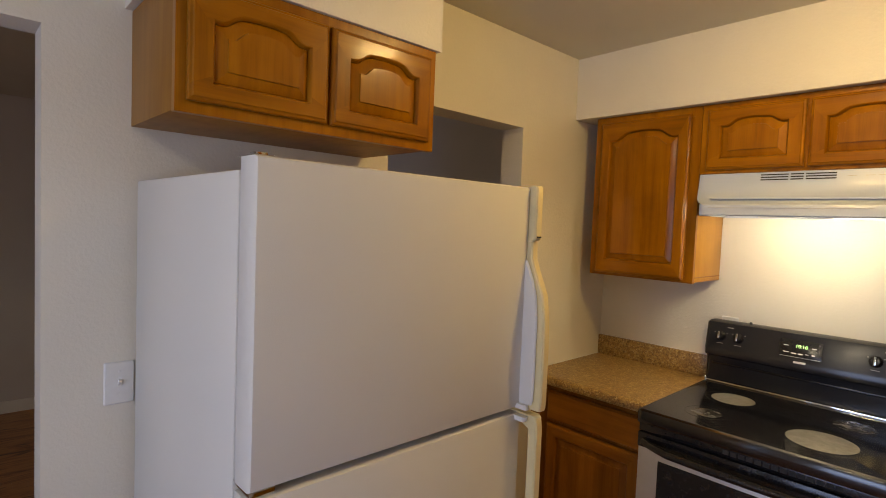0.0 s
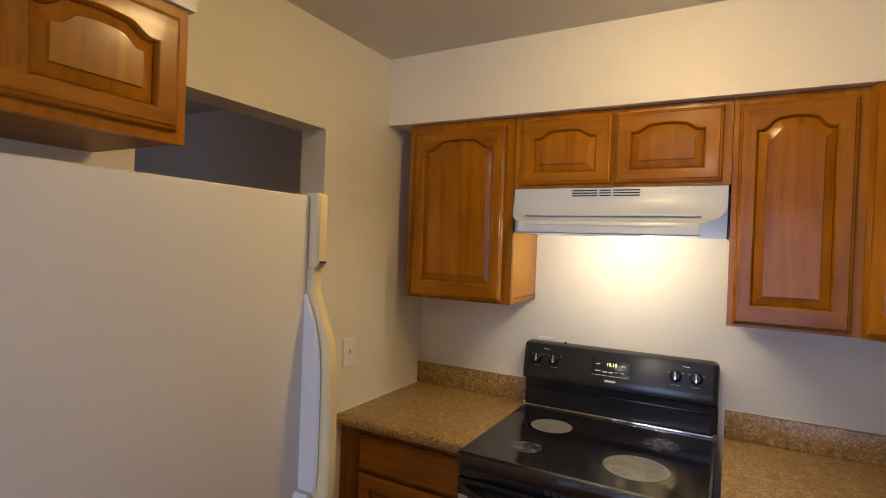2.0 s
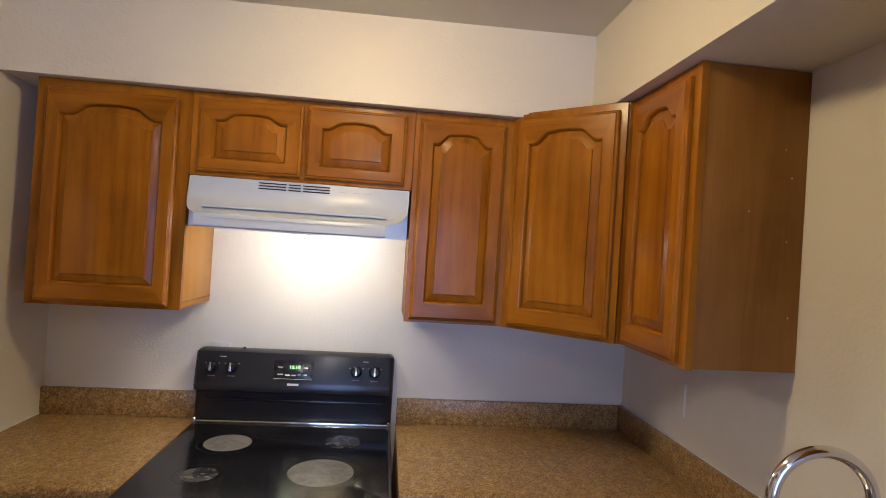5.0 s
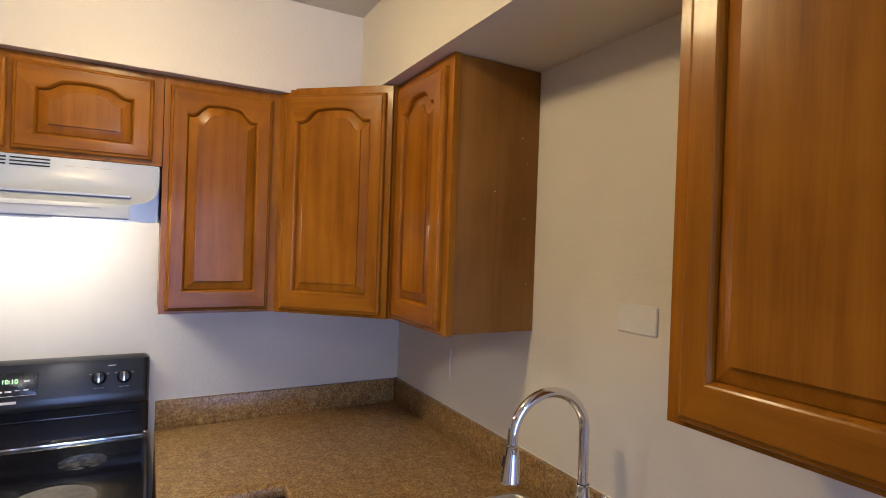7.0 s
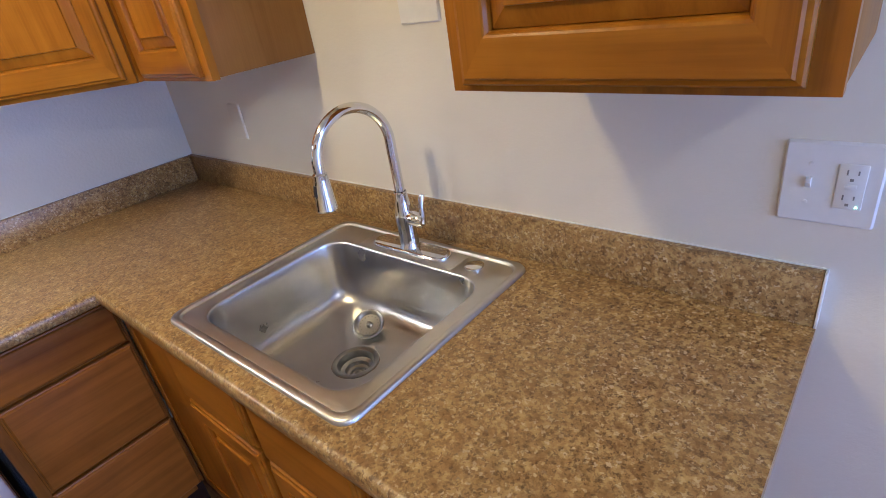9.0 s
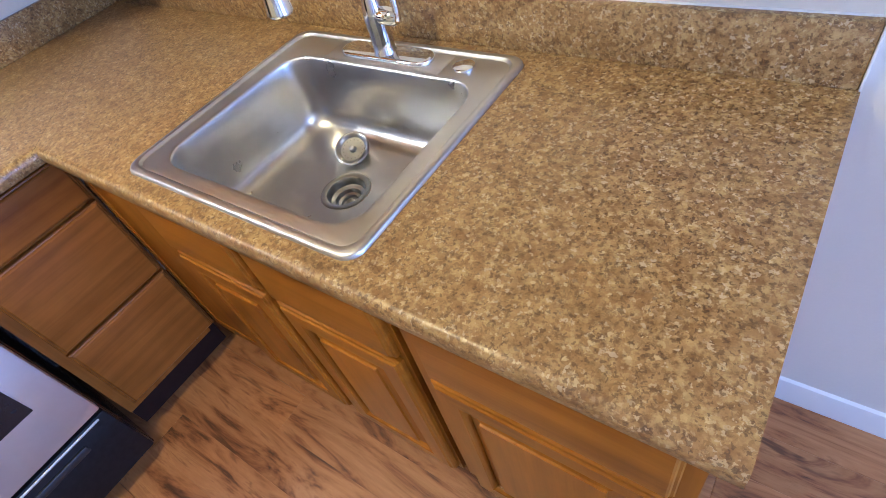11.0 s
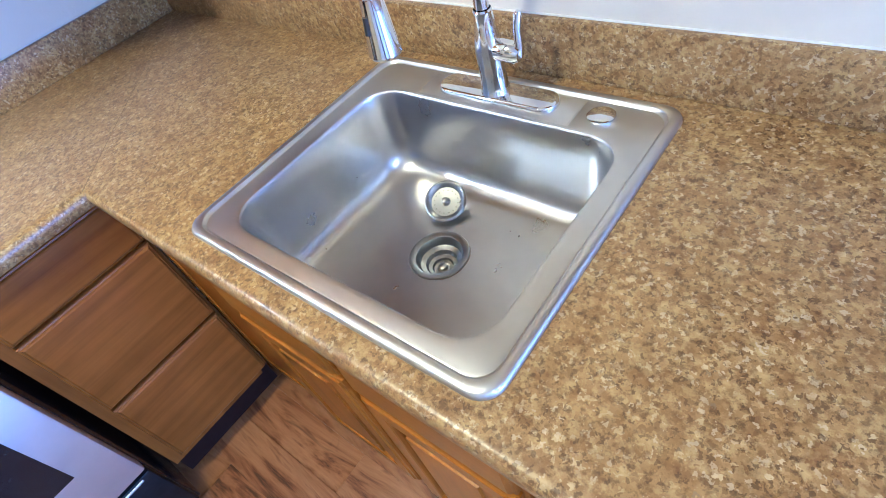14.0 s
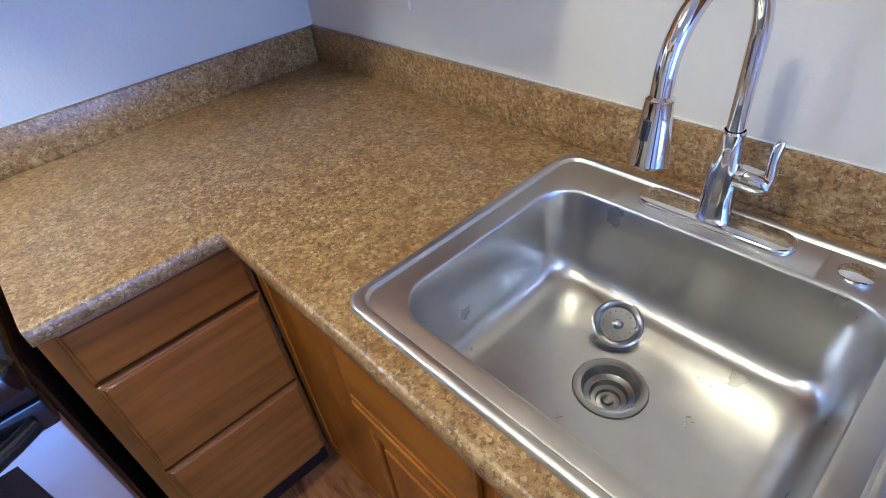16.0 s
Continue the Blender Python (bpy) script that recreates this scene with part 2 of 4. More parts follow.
SLOT = plain("dark_slot", (0.02, 0.02, 0.02), 0.7)
PRINTDIM = plain("faint_print", (0.20, 0.20, 0.21), 0.5)
PRINTGREY = plain("grey_print", (0.42, 0.43, 0.45), 0.5)
GASKET = plain("grey_gasket", (0.22, 0.21, 0.2), 0.7)
DIGITS = glow("green_digits", (0.25, 1.0, 0.15), 1.3)
LED = glow("green_led", (0.4, 1.0, 0.6), 6.0)
BULB_WARM = glow("warm_lamp_glass", (1.0, 0.74, 0.38), KITCHEN_LAMP)
BULB_COOL = glow("neutral_lamp_glass", (1.0, 0.94, 0.88), DINING_LAMP)
BULB_HOOD = glow("hood_lamp_glass", (1.0, 0.90, 0.76), HOOD_LAMP)


def floor_wood(name):
    m, n, l, p = tree(name)
    v = mapped(n, l, (0.19, 1, 1))
    rings = noise_tex(n, l, v, 9, 5, 0.64, 2.2)
    fine = noise_tex(n, l, mapped(n, l, (0.05, 1, 1)), 150, 3)
    knots = noise_tex(n, l, mapped(n, l, (0.3, 1, 1)), 14, 3, 0.6, 0.8)
    base = ramp(n, l, rings, [(0.34, (0.075, 0.026, 0.009)), (0.41, (0.27, 0.100, 0.031)), (0.48, (0.40, 0.172, 0.057)), (0.58, (0.47, 0.220, 0.078)), (0.67, (0.24, 0.086, 0.028)), (0.78, (0.38, 0.160, 0.055))])
    base = mix(n, l, 0.14, base, ramp(n, l, fine, [(0.35, (0.13, 0.048, 0.018)), (0.65, (0.52, 0.25, 0.10))]))
    base = mix(n, l, ramp(n, l, knots, [(0.64, (0, 0, 0)), (0.73, (0.8, 0.8, 0.8))]), base, (0.075, 0.027, 0.011))
    info = n.new("ShaderNodeObjectInfo")
    base = mix(n, l, 0.5, base, ramp(n, l, info.outputs["Random"], [(0, (0.72, 0.70, 0.68)), (1, (1, 1, 1))]), "MULTIPLY")
    l.new(base, p.inputs["Base Color"])
    p.inputs["Roughness"].default_value = 0.38
    bump(n, l, p, fine, 0.1, 0.0005)
    return m


FLOOR = floor_wood("laminate_plank")

# ---- mesh helpers ----


def finish(bm, name, mats, smooth=True, sharp=35):
    me = bpy.data.meshes.new(name)
    bm.normal_update()
    bm.to_mesh(me)
    bm.free()
    for mt in mats if isinstance(mats, (list, tuple)) else [mats]:
        me.materials.append(mt)
    if smooth:
        me.polygons.foreach_set("use_smooth", [True] * len(me.polygons))
        me.set_sharp_from_angle(angle=radians(sharp))
    return me


def part(name, bm, mats, parent=None, label="", m=None, smooth=True, sharp=35):
    ob = new(name, finish(bm, name, mats, smooth, sharp))
    if parent is not None:
        ob.parent = parent
    if m is not None:
        ob.matrix_basis = m
    if label:
        ob["label"] = label
    return ob


def thing(name, m, label, category, group="", kind=""):
    ob = new(name)
    ob.empty_display_size = 0.05
    ob.matrix_basis = m
    return tagged(ob, label, category, group, kind)


def box(x0, x1, y0, y1, z0, z1, bevel=0.0, bm=None, seg=2):
    own = bmesh.new()
    xs, ys, zs = sorted((x0, x1)), sorted((y0, y1)), sorted((z0, z1))
    bmesh.ops.create_cube(own, size=1)
    for v in own.verts:
        v.co = Vector((xs[v.co.x > 0], ys[v.co.y > 0], zs[v.co.z > 0]))
    if bevel:
        bmesh.ops.bevel(own, geom=own.edges[:], offset=bevel, segments=seg, affect="EDGES", profile=0.5)
    if bm is None:
        return own
    tmp = bpy.data.meshes.new("tmp")
    own.to_mesh(tmp)
    own.free()
    bm.from_mesh(tmp)
    bpy.data.meshes.remove(tmp)
    return bm


def boxes(*rows, bevel=0.0):
    bm = bmesh.new()
    for r in rows:
        box(*r, bevel=bevel, bm=bm)
    return bm


def loft(loops, cap_start=False, cap_end=False, closed=True, bm=None):
    bm = bm or bmesh.new()
    rows = [[bm.verts.new(p) for p in lp] for lp in loops]
    n = len(rows[0])
    for a, b in zip(rows, rows[1:]):
        for i in range(n if closed else n - 1):
            j = (i + 1) % n
            bm.faces.new((a[i], a[j], b[j], b[i]))
    if cap_start:
        bm.faces.new(rows[0][::-1])
    if cap_end:
        bm.faces.new(rows[-1])
    bmesh.ops.recalc_face_normals(bm, faces=bm.faces[:])
    return bm


def lathe(profile, n=32, cap=False, bm=None):
    loops = [[(r * math.cos(2 * math.pi * i / n), r * math.sin(2 * math.pi * i / n), z) for i in range(n)] for r, z in profile]
    return loft(loops, cap, cap, bm=bm)


def tube(path, radii, n=16, caps=True, bm=None):
    pts = [Vector(p) for p in path]
    loops = []
    side = None
    for i, p in enumerate(pts):
        d = (pts[min(i + 1, len(pts) - 1)] - pts[max(i - 1, 0)]).normalized()
        if side is None:
            side = d.orthogonal().normalized()
        side = (side - d * side.dot(d)).normalized()
        up = d.cross(side)
        r = radii[i] if isinstance(radii, (list, tuple)) else radii
        loops.append([p + r * (math.cos(a) * side + math.sin(a) * up) for a in (2 * math.pi * k / n for k in range(n))])
    return loft(loops, caps, caps, bm=bm)


def rounded(x0, x1, y0, y1, r, z, per=6):
    pts = []
    for cx, cy, a0 in ((x1 - r, y1 - r, 0), (x0 + r, y1 - r, 90), (x0 + r, y0 + r, 180), (x1 - r, y0 + r, 270)):
        for k in range(per + 1):
            a = radians(a0 + 90 * k / per)
            pts.append((cx + r * math.cos(a), cy + r * math.sin(a), z))
    return pts


# ---- cabinet doors ----


def door_loops(w, h, stile, rail, rise, head):
    """Point rings of a raised-panel door in its own plane: u across, v up, each with an inset and a depth."""
    nb, ns, nt = 8, 8, 34
    l, r, b, t = stile, w - stile, rail, h - head - rise

    def arch(u):
        a = abs(2 * (u - l) / (r - l) - 1)
        if rise == 0 or a > 0.86:
            return t
        s = 1 - a
        if s < 0.56:
            q = (s - 0.14) / 0.42
            return t + rise * 0.88 * q * q * (3 - 2 * q)
        return t + rise * (0.88 + 0.12 * math.sin((s - 0.56) / 0.44 * math.pi / 2))

    def ring(i):
        pts = [(l + i + (r - l - 2 * i) * k / nb, b + i) for k in range(nb)]
        top = arch(l + 0.001) - i
        pts += [(r - i, b + i + (top - b - i) * k / ns) for k in range(ns)]
        for k in range(nt):
            s = k / nt
            pts.append((r - i - (r - l - 2 * i) * s, arch(r - (r - l) * s) - i))
        pts += [(l + i, top - (top - b - i) * k / ns) for k in range(ns)]
        return pts

    def outer(i):
        pts = [(i + (w - 2 * i) * k / nb, i) for k in range(nb)]
        pts += [(w - i, i + (h - 2 * i) * k / ns) for k in range(ns)]
        pts += [(w - i - (w - 2 * i) * k / nt, h - i) for k in range(nt)]
        pts += [(i, h - i - (h - 2 * i) * k / ns) for k in range(ns)]
        return pts
    return ring, outer, (nb, ns, nt)


def cabinet_door(parent, x, z, w, h, y, mats, rise=0.03, stile=0.052, rail=0.05, thick=0.019, flat=False, name="door", head=0.0):
    """A framed door whose back lies at y, with its panel as a piece of its own. Fronts face -y."""
    m = pose(x, y, z)
    if flat:
        def edge(i, d):
            return [(u, -d, v) for u, v in ((i, i), (w - i, i), (w - i, h - i), (i, h - i))]
        bm = loft([edge(0, 0), edge(0, thick * 0.45), edge(0.002, thick * 0.60), edge(0.0055, thick * 0.66), edge(0.0075, thick * 0.86), edge(0.0105, thick * 0.97), edge(0.014, thick)], True, True)
        return part(name, bm, mats[1], parent, m=m, sharp=25)
    head = head or rail
    ring, outer, (nb, ns, nt) = door_loops(w, h, stile, rail, rise, head)

    def at(pts, d):
        return [(u, -d, v) for u, v in pts]
    loops = [at(outer(0), 0), at(outer(0), thick * 0.5), at(outer(0.003), thick * 0.72), at(outer(0.008), thick * 0.8),
             at(outer(0.011), thick), at(ring(0), thick), at(ring(0.003), thick * 0.90), at(ring(0.006), thick * 0.60), at(ring(0.0075), thick * 0.18)]
    bm = loft(loops, True, False)
    for f in bm.faces:
        c = f.calc_center_median()
        if c.z < rail or c.z > h - head - rise - 0.002:
            f.material_index = 1
    d = part(name, bm, mats, parent, m=m, sharp=11)
    bm = loft([at(ring(0.007), thick * 0.12), at(ring(0.0085), thick * 0.30), at(ring(0.022), thick * 0.56), at(ring(0.0335), thick * 0.70), at(ring(0.0345), thick * 0.95), at(ring(0.0365), thick * 0.95)], False, True)
    part("panel", bm, mats[0], d, sharp=9)
    return d


UP, LOW = (WOOD_V, WOOD_H), (BASE_V, BASE_H)


def wall_cabinet(m, w, depth, h, doors, label, mats=UP, side=WOOD_SIDE, group="wall cabinets", rise=0.026):
    """A wall cabinet: body, face frame, doors. doors: rows of x, z, width, height."""
    ob = thing("wall_cabinet", m, label, "cabinet", group)
    part("body", box(0.001, w - 0.001, -depth + 0.020, -0.001, 0.004, h + 0.008, 0.0008), side, ob)
    s = 0.03
    cuts = [(0, s, -depth, -depth + 0.0195, 0, h + 0.009), (w - s, w, -depth, -depth + 0.0195, 0, h + 0.009)]
    part("face_frame", boxes(*cuts, (s, w - s, -depth, -depth + 0.0195, 0, s), (s, w - s, -depth, -depth + 0.0195, h - s, h + 0.009), (s, w - s, -depth + 0.004, -depth + 0.0195, s, h - s)), WOOD_V, ob)
    for x, z, dw, dh in doors:
        if dh > 0.4:
            cabinet_door(ob, x, z, dw, dh, -depth - 0.0005, mats, 0.040, 0.046, 0.060, head=0.043)
        else:
            cabinet_door(ob, x, z, dw, dh, -depth - 0.0005, mats, rise, 0.050, 0.040)
    return ob


# ---- the large structure ----
YN, CEILING, SOFFIT, ZB, TOP = 2.30, 2.40, 2.110, 1.367, 0.914
WEST, FAR = -5.10, 5.95
YW = YN + 0.12  # the wall behind the refrigerator stands one wall deeper
RISE = 0.026  # the old ceiling climbs a little towards the sink wall
DOOR_E, DOOR_W, DOOR_H = -2.424, -3.30, 2.02
PASS_W, PASS_E, PASS_B, PASS_T = -1.385, -0.742, 1.10, 2.012


def structure(name, bm, mat, label, category):
    return tagged(part(name, bm, mat), label, category, "", "structure")


HEAD = CEILING + 0.05
structure("wall_east", box(0, 0.12, -0.12, FAR + 0.12, 0, HEAD), WALL, "cream painted plaster wall behind the range", "wall")
structure("wall_south", box(WEST - 0.12, 0, -0.12, 0, 0, HEAD), WALL, "cream painted plaster wall behind the sink", "wall")
structure("wall_north", boxes(
    (WEST, DOOR_W, YW, YW + 0.12, 0, HEAD), (DOOR_W, DOOR_E, YW, YW + 0.12, DOOR_H, HEAD),
    (DOOR_E, PASS_W, YW, YW + 0.12, 0, HEAD), (PASS_W - 0.11, PASS_E, YN, YN + 0.12, 0, PASS_B),
    (PASS_W - 0.11, PASS_E, YN, YN + 0.12, PASS_T, HEAD), (PASS_E, 0, YN, YN + 0.12, 0, HEAD)), WALL,
    "cream painted wall with a doorway and a serving hatch", "wall")
structure("wall_west", boxes((WEST - 0.12, WEST, 0, 0.1, 0, CEILING), (WEST - 0.12, WEST, 0.1, 1.6, 2.08, CEILING), (WEST - 0.12, WEST, 3.4, 4.6, 0, 0.9), (WEST - 0.12, WEST, 3.4, 4.6, 2.0, CEILING),
                             (WEST - 0.12, WEST, 0.1, 1.6, 0, 0.10), (WEST - 0.12, WEST, 1.6, 3.4, 0, CEILING), (WEST - 0.12, WEST, 4.6, FAR, 0, CEILING)), WALL, "cream painted wall with a tall window", "wall")
structure("wall_far", box(WEST - 0.12, 0, FAR, FAR + 0.12, 0, CEILING), FARWALL, "grey painted far wall of the dark next room", "wall")
slope = [(y, CEILING + RISE * (YN - y) / YN) for y in (-0.12, YN)] + [(FAR + 0.12, CEILING)]
structure("ceiling", loft([[(x, y, z) for y, z in slope] + [(x, y, CEILING + 0.14) for y, z in slope[::-1]] for x in (WEST - 0.12, 0.12)], True, True), CEIL, "off-white painted ceiling", "ceiling")
structure("ground", box(-40, 40, -40, 40, -0.30, -0.2), plain("lawn", (0.07, 0.10, 0.04), 0.9, 0, 0.4, 3), "flat green lawn outside the window", "ground")
structure("floor", box(WEST - 0.12, 0.12, -0.12, FAR + 0.12, -0.12, -0.008), FLOOR, "brown laminate plank floor", "floor")
bm = bmesh.new()
prof = [(0, 0), (0.012, 0), (0.012, 0.07), (0.008, 0.085), (0, 0.09)]
loft([[(WEST, y, z) for y, z in prof], [(-2.105, y, z) for y, z in prof]], True, True, bm=bm)
loft([[(WEST, FAR - y, z) for y, z in prof], [(0, FAR - y, z) for y, z in prof]], True, True, bm=bm)
structure("baseboard", bm, TRIM, "white painted wooden baseboard", "baseboard")
structure("soffit_east", box(-0.340, 0, 0, YN, SOFFIT, HEAD), WALL, "cream painted soffit above the range cabinets", "soffit")
structure("soffit_south", box(-2.25, -0.340, 0, 0.338, SOFFIT + 0.020, HEAD), WALL, "cream painted soffit above the sink", "soffit")
structure("soffit_north", box(-2.250, -1.480, 2.040, YW, SOFFIT - 0.006, HEAD), WALL, "cream painted soffit above the refrigerator", "soffit")

window = tagged(new("window_1"), "tall white framed window in the dining end", "window", "", "structure")
window.matrix_basis = pose(WEST - 0.06, 0.85, 0)
part("window_frame", boxes((-0.03, 0.03, -0.75, -0.69, 0.10, 2.08), (-0.03, 0.03, 0.69, 0.75, 0.10, 2.08), (-0.03, 0.03, -0.69, 0.69, 0.10, 0.16), (-0.03, 0.03, -0.69, 0.69, 2.02, 2.08), (-0.03, 0.03, -0.03, 0.03, 0.16, 2.02)), TRIM, window)

# ---- wall cabinets ----
E = -90
H_UP = 2.099 - ZB
H_SOUTH = H_UP + 0.020
wall_cabinet(pose(0, 2.20, ZB, 0, 0, E), 0.487, 0.305, H_UP, [(0.032, 0.012, 0.416, H_UP - 0.032)], "honey oak wall cabinet with one arched door beside the hood", side=HOODLIT_SIDE)
wall_cabinet(pose(0, 1.711, 1.826, 0, 0, E), 0.748, 0.305, 2.099 - 1.826, [(0.024, 0.014, 0.342, 0.245), (0.379, 0.014, 0.342, 0.245)], "short honey oak cabinet with two arched doors above the hood", rise=0.028)
wall_cabinet(pose(0, 0.961, ZB, 0, 0, E), 0.354, 0.305, H_UP, [(0.016, 0.010, 0.308, H_UP - 0.028)], "narrow honey oak wall cabinet with one arched door")
wall_cabinet(pose(-0.580, 0, ZB, 0, 0, 180), 0.361, 0.294, H_SOUTH, [(0.030, 0.010, 0.300, H_SOUTH - 0.030)], "honey oak wall cabinet with a bare brown side panel")
wall_cabinet(pose(-1.640, 0, ZB - 0.008, 0, 0, 180), 0.446, 0.305, H_SOUTH + 0.008, [(0.024, 0.010, 0.394, H_SOUTH - 0.022)], "honey oak wall cabinet with one arched door by the sink", rise=0.028)
wall_cabinet(pose(-2.234, YW, 1.799, 0, 0, 0), 0.740, 0.370, 2.093 - 1.799, [(0.022, 0.026, 0.342, 0.250), (0.374, 0.026, 0.340, 0.250)], "short honey oak cabinet with two doors above the refrigerator", rise=0.028)

hoodlit_cabinet = [o for o in bpy.data.objects if o.get("label", "").endswith("beside the hood")][0]
part("edge_strip", box(0.4862, 0.4878, -0.283, -0.004, 0.022, 0.0265), WOOD_H, hoodlit_cabinet, "thin strip along the foot of the side")
over_fridge = [o for o in bpy.data.objects if o.get("label", "").endswith("above the refrigerator")][0]
part("knot", lathe([(0.0052, 0.0), (0.0040, 0.0003), (0.0001, 0.0004)], 14), plain("dark_knot", (0.045, 0.013, 0.003), 0.4), over_fridge, "small dark knot in the panel", pose(0.374 + 0.160, -0.370 - 0.0005 - 0.0181, 0.026 + 0.150, 90, 0, 0))
side_specks = [o for o in bpy.data.objects if o.get("label", "").endswith("bare brown side panel")][0]
for y, z in ((-0.060, 0.560), (-0.040, 0.490), (-0.045, 0.330), (-0.150, 0.40), (-0.03, 0.14)):
    part("nail_fill", lathe([(0.0018, 0), (0.0014, 0.0004), (0.0001, 0.0006)], 8), CAULK, side_specks, "", pose(0.361 - 0.001, y, z, 0, 90, 0))

# corner cabinet with a slanted front
P1, P2 = Vector((-0.305, 0.606)), Vector((-0.580, 0.305))
corner = thing("corner_cabinet", pose(0, 0, ZB), "honey oak corner wall cabinet with a slanted arched door", "cabinet", "wall cabinets")
foot = [(-0.002, 0.002), (-0.002, 0.606), (P1.x, P1.y), (P2.x, P2.y), (-0.580, 0.002)]
part("body", loft([[(x, y, 0) for x, y in foot], [(x, y, H_SOUTH + 0.0085) for x, y in foot]], True, True), WOOD_V, corner, smooth=False)
d = P2 - P1
face = Matrix.Translation((P1.x, P1.y, 0)) @ pose(0, 0, 0, 0, 0, math.degrees(math.atan2(d.y, d.x)))
holder = part("face_frame", boxes((0.004, 0.034, -0.012, -0.0005, 0, H_SOUTH), (d.length - 0.034, d.length - 0.004, -0.012, -0.0005, 0, H_SOUTH), (0.034, d.length - 0.034, -0.012, -0.0005, 0, 0.03), (0.034, d.length - 0.034, -0.012, -0.0005, H_SOUTH - 0.03, H_SOUTH)), WOOD_V, corner, m=face)
slant = cabinet_door(corner, 0, 0, d.length - 0.05, H_SOUTH - 0.034, 0, UP, 0.042, 0.046, 0.060, head=0.043)
slant.matrix_basis = face @ pose(0.025, -0.0125, 0.012)

# ---- base cabinets ----


def base_cabinet(m, w, fronts, label, depth=0.595, mats=LOW, hollow=False, gap=0.0):
    """fronts: rows of kind (drawer or door), x, z, width, height."""
    ob = thing("base_cabinet", m, label, "cabinet", "base cabinets")
    part("body", box(0.001, w - 0.001, -depth + 0.02, -0.002, 0.126, 0.62 if hollow else 0.872), mats[0], ob)
    part("face_frame", boxes((0, 0.03, -depth, -depth + 0.019, 0.125, 0.872), (w - 0.03, w, -depth + gap, -depth + gap + 0.019, 0.125, 0.872), (0.03, w - 0.03, -depth, -depth + 0.019, 0.125, 0.165), (0.03, w - 0.03, -depth + 0.003, -depth + 0.019, 0.165, 0.872)), mats[0], ob)
    part("toe_kick", box(0, w, -depth + 0.052, -0.01, 0.0, 0.124), TOE, ob)
    for kind, x, z, fw, fh in fronts:
        if kind == "drawer":
            cabinet_door(ob, x, z, fw, fh, -depth - 0.0005, mats, flat=True, name="drawer_front")
        else:
            cabinet_door(ob, x, z, fw, fh, -depth - 0.0005, mats, 0.0, 0.05, 0.05)
    return ob


base_cabinet(pose(0, 0.956, 0, 0, 0, E), 0.3605, [("drawer", 0.026, 0.733, 0.324, 0.130), ("drawer", 0.026, 0.443, 0.324, 0.281), ("drawer", 0.026, 0.150, 0.324, 0.284)], "brown oak base cabinet with three plain drawers", gap=0.019)
base_cabinet(pose(0, YN - 0.004, 0, 0, 0, E), 0.572, [("drawer", 0.10, 0.715, 0.45, 0.135), ("door", 0.10, 0.14, 0.45, 0.560)], "reddish brown oak base cabinet with drawer and door")
base_cabinet(pose(-0.5965, 0, 0, 0, 0, 180), 0.9995, [("drawer", 0.3155, 0.682, 0.318, 0.176), ("drawer", 0.6685, 0.682, 0.320, 0.176), ("door", 0.3155, 0.140, 0.318, 0.526), ("door", 0.6685, 0.140, 0.320, 0.526)], "orange-brown oak sink cabinet with two doors", mats=UP, hollow=True)
base_cabinet(pose(-1.614, 0, 0, 0, 0, 180), 0.452, [("drawer", 0.036, 0.682, 0.392, 0.176), ("door", 0.036, 0.140, 0.392, 0.526)], "orange-brown oak end cabinet with drawer and door", mats=UP)

# ---- countertops ----
SX0, SX1, SY0, SY1 = -1.577, -0.962, 0.048, 0.594


def edge_profile():
    return [(0.040, TOP), (0.016, TOP), (0.009, TOP - 0.0015), (0.004, TOP - 0.005), (0.001, TOP - 0.011), (0, TOP - 0.018), (0.001, TOP - 0.034), (0.004, TOP - 0.038), (0.040, TOP - 0.038)]


def sweep(points):
    """The rolled front edge along a list of functions that turn an inset into a place."""
    return loft([[(*at(o), z) for o, z in edge_profile()] for at in points], True, True)


top = thing("countertop", pose(0, 0, 0), "speckled brown laminate corner countertop with backsplash", "countertop")


def slab(xs, ys, keep, z0, z1):
    """One plate made of the kept cells of a grid."""
    bm = bmesh.new()
    at = {}

    def vert(i, k, z):
        if (i, k, z) not in at:
            at[i, k, z] = bm.verts.new((xs[i], ys[k], z))
        return at[i, k, z]
    for i, k in keep:
        ring = [(i, k), (i + 1, k), (i + 1, k + 1), (i, k + 1)]
        bm.faces.new([vert(a, b, z1) for a, b in ring])
        bm.faces.new([vert(a, b, z0) for a, b in ring[::-1]])
        for (a, b), (c, e), (di, dk) in zip(ring, ring[1:] + ring[:1], ((0, -1), (1, 0), (0, 1), (-1, 0))):
            if (i + di, k + dk) not in keep:
                bm.faces.new((vert(a, b, z0), vert(c, e, z0), vert(c, e, z1), vert(a, b, z1)))
    return bm


cells = {(i, k) for i in range(4) for k in range(4)} - {(i, 3) for i in range(3)} - {(1, 1)}
part("top", slab((-2.092, -1.535, -0.975, -0.595, 0.0), (0.0, 0.085, 0.555, 0.595, 0.955), cells, TOP - 0.038, TOP), STONE, top, smooth=False)
part("front_edge", sweep([lambda o: (-2.092, 0.635 - o), lambda o: (-0.635 + o, 0.635 - o), lambda o: (-0.635 + o, 0.955)]), STONE, top)
part("seam", tube([(-0.632, 0.632, TOP), (-0.03, 0.03, TOP)], 0.0007, 6), plain("seam_filler", (0.2, 0.14, 0.08), 0.6), top)


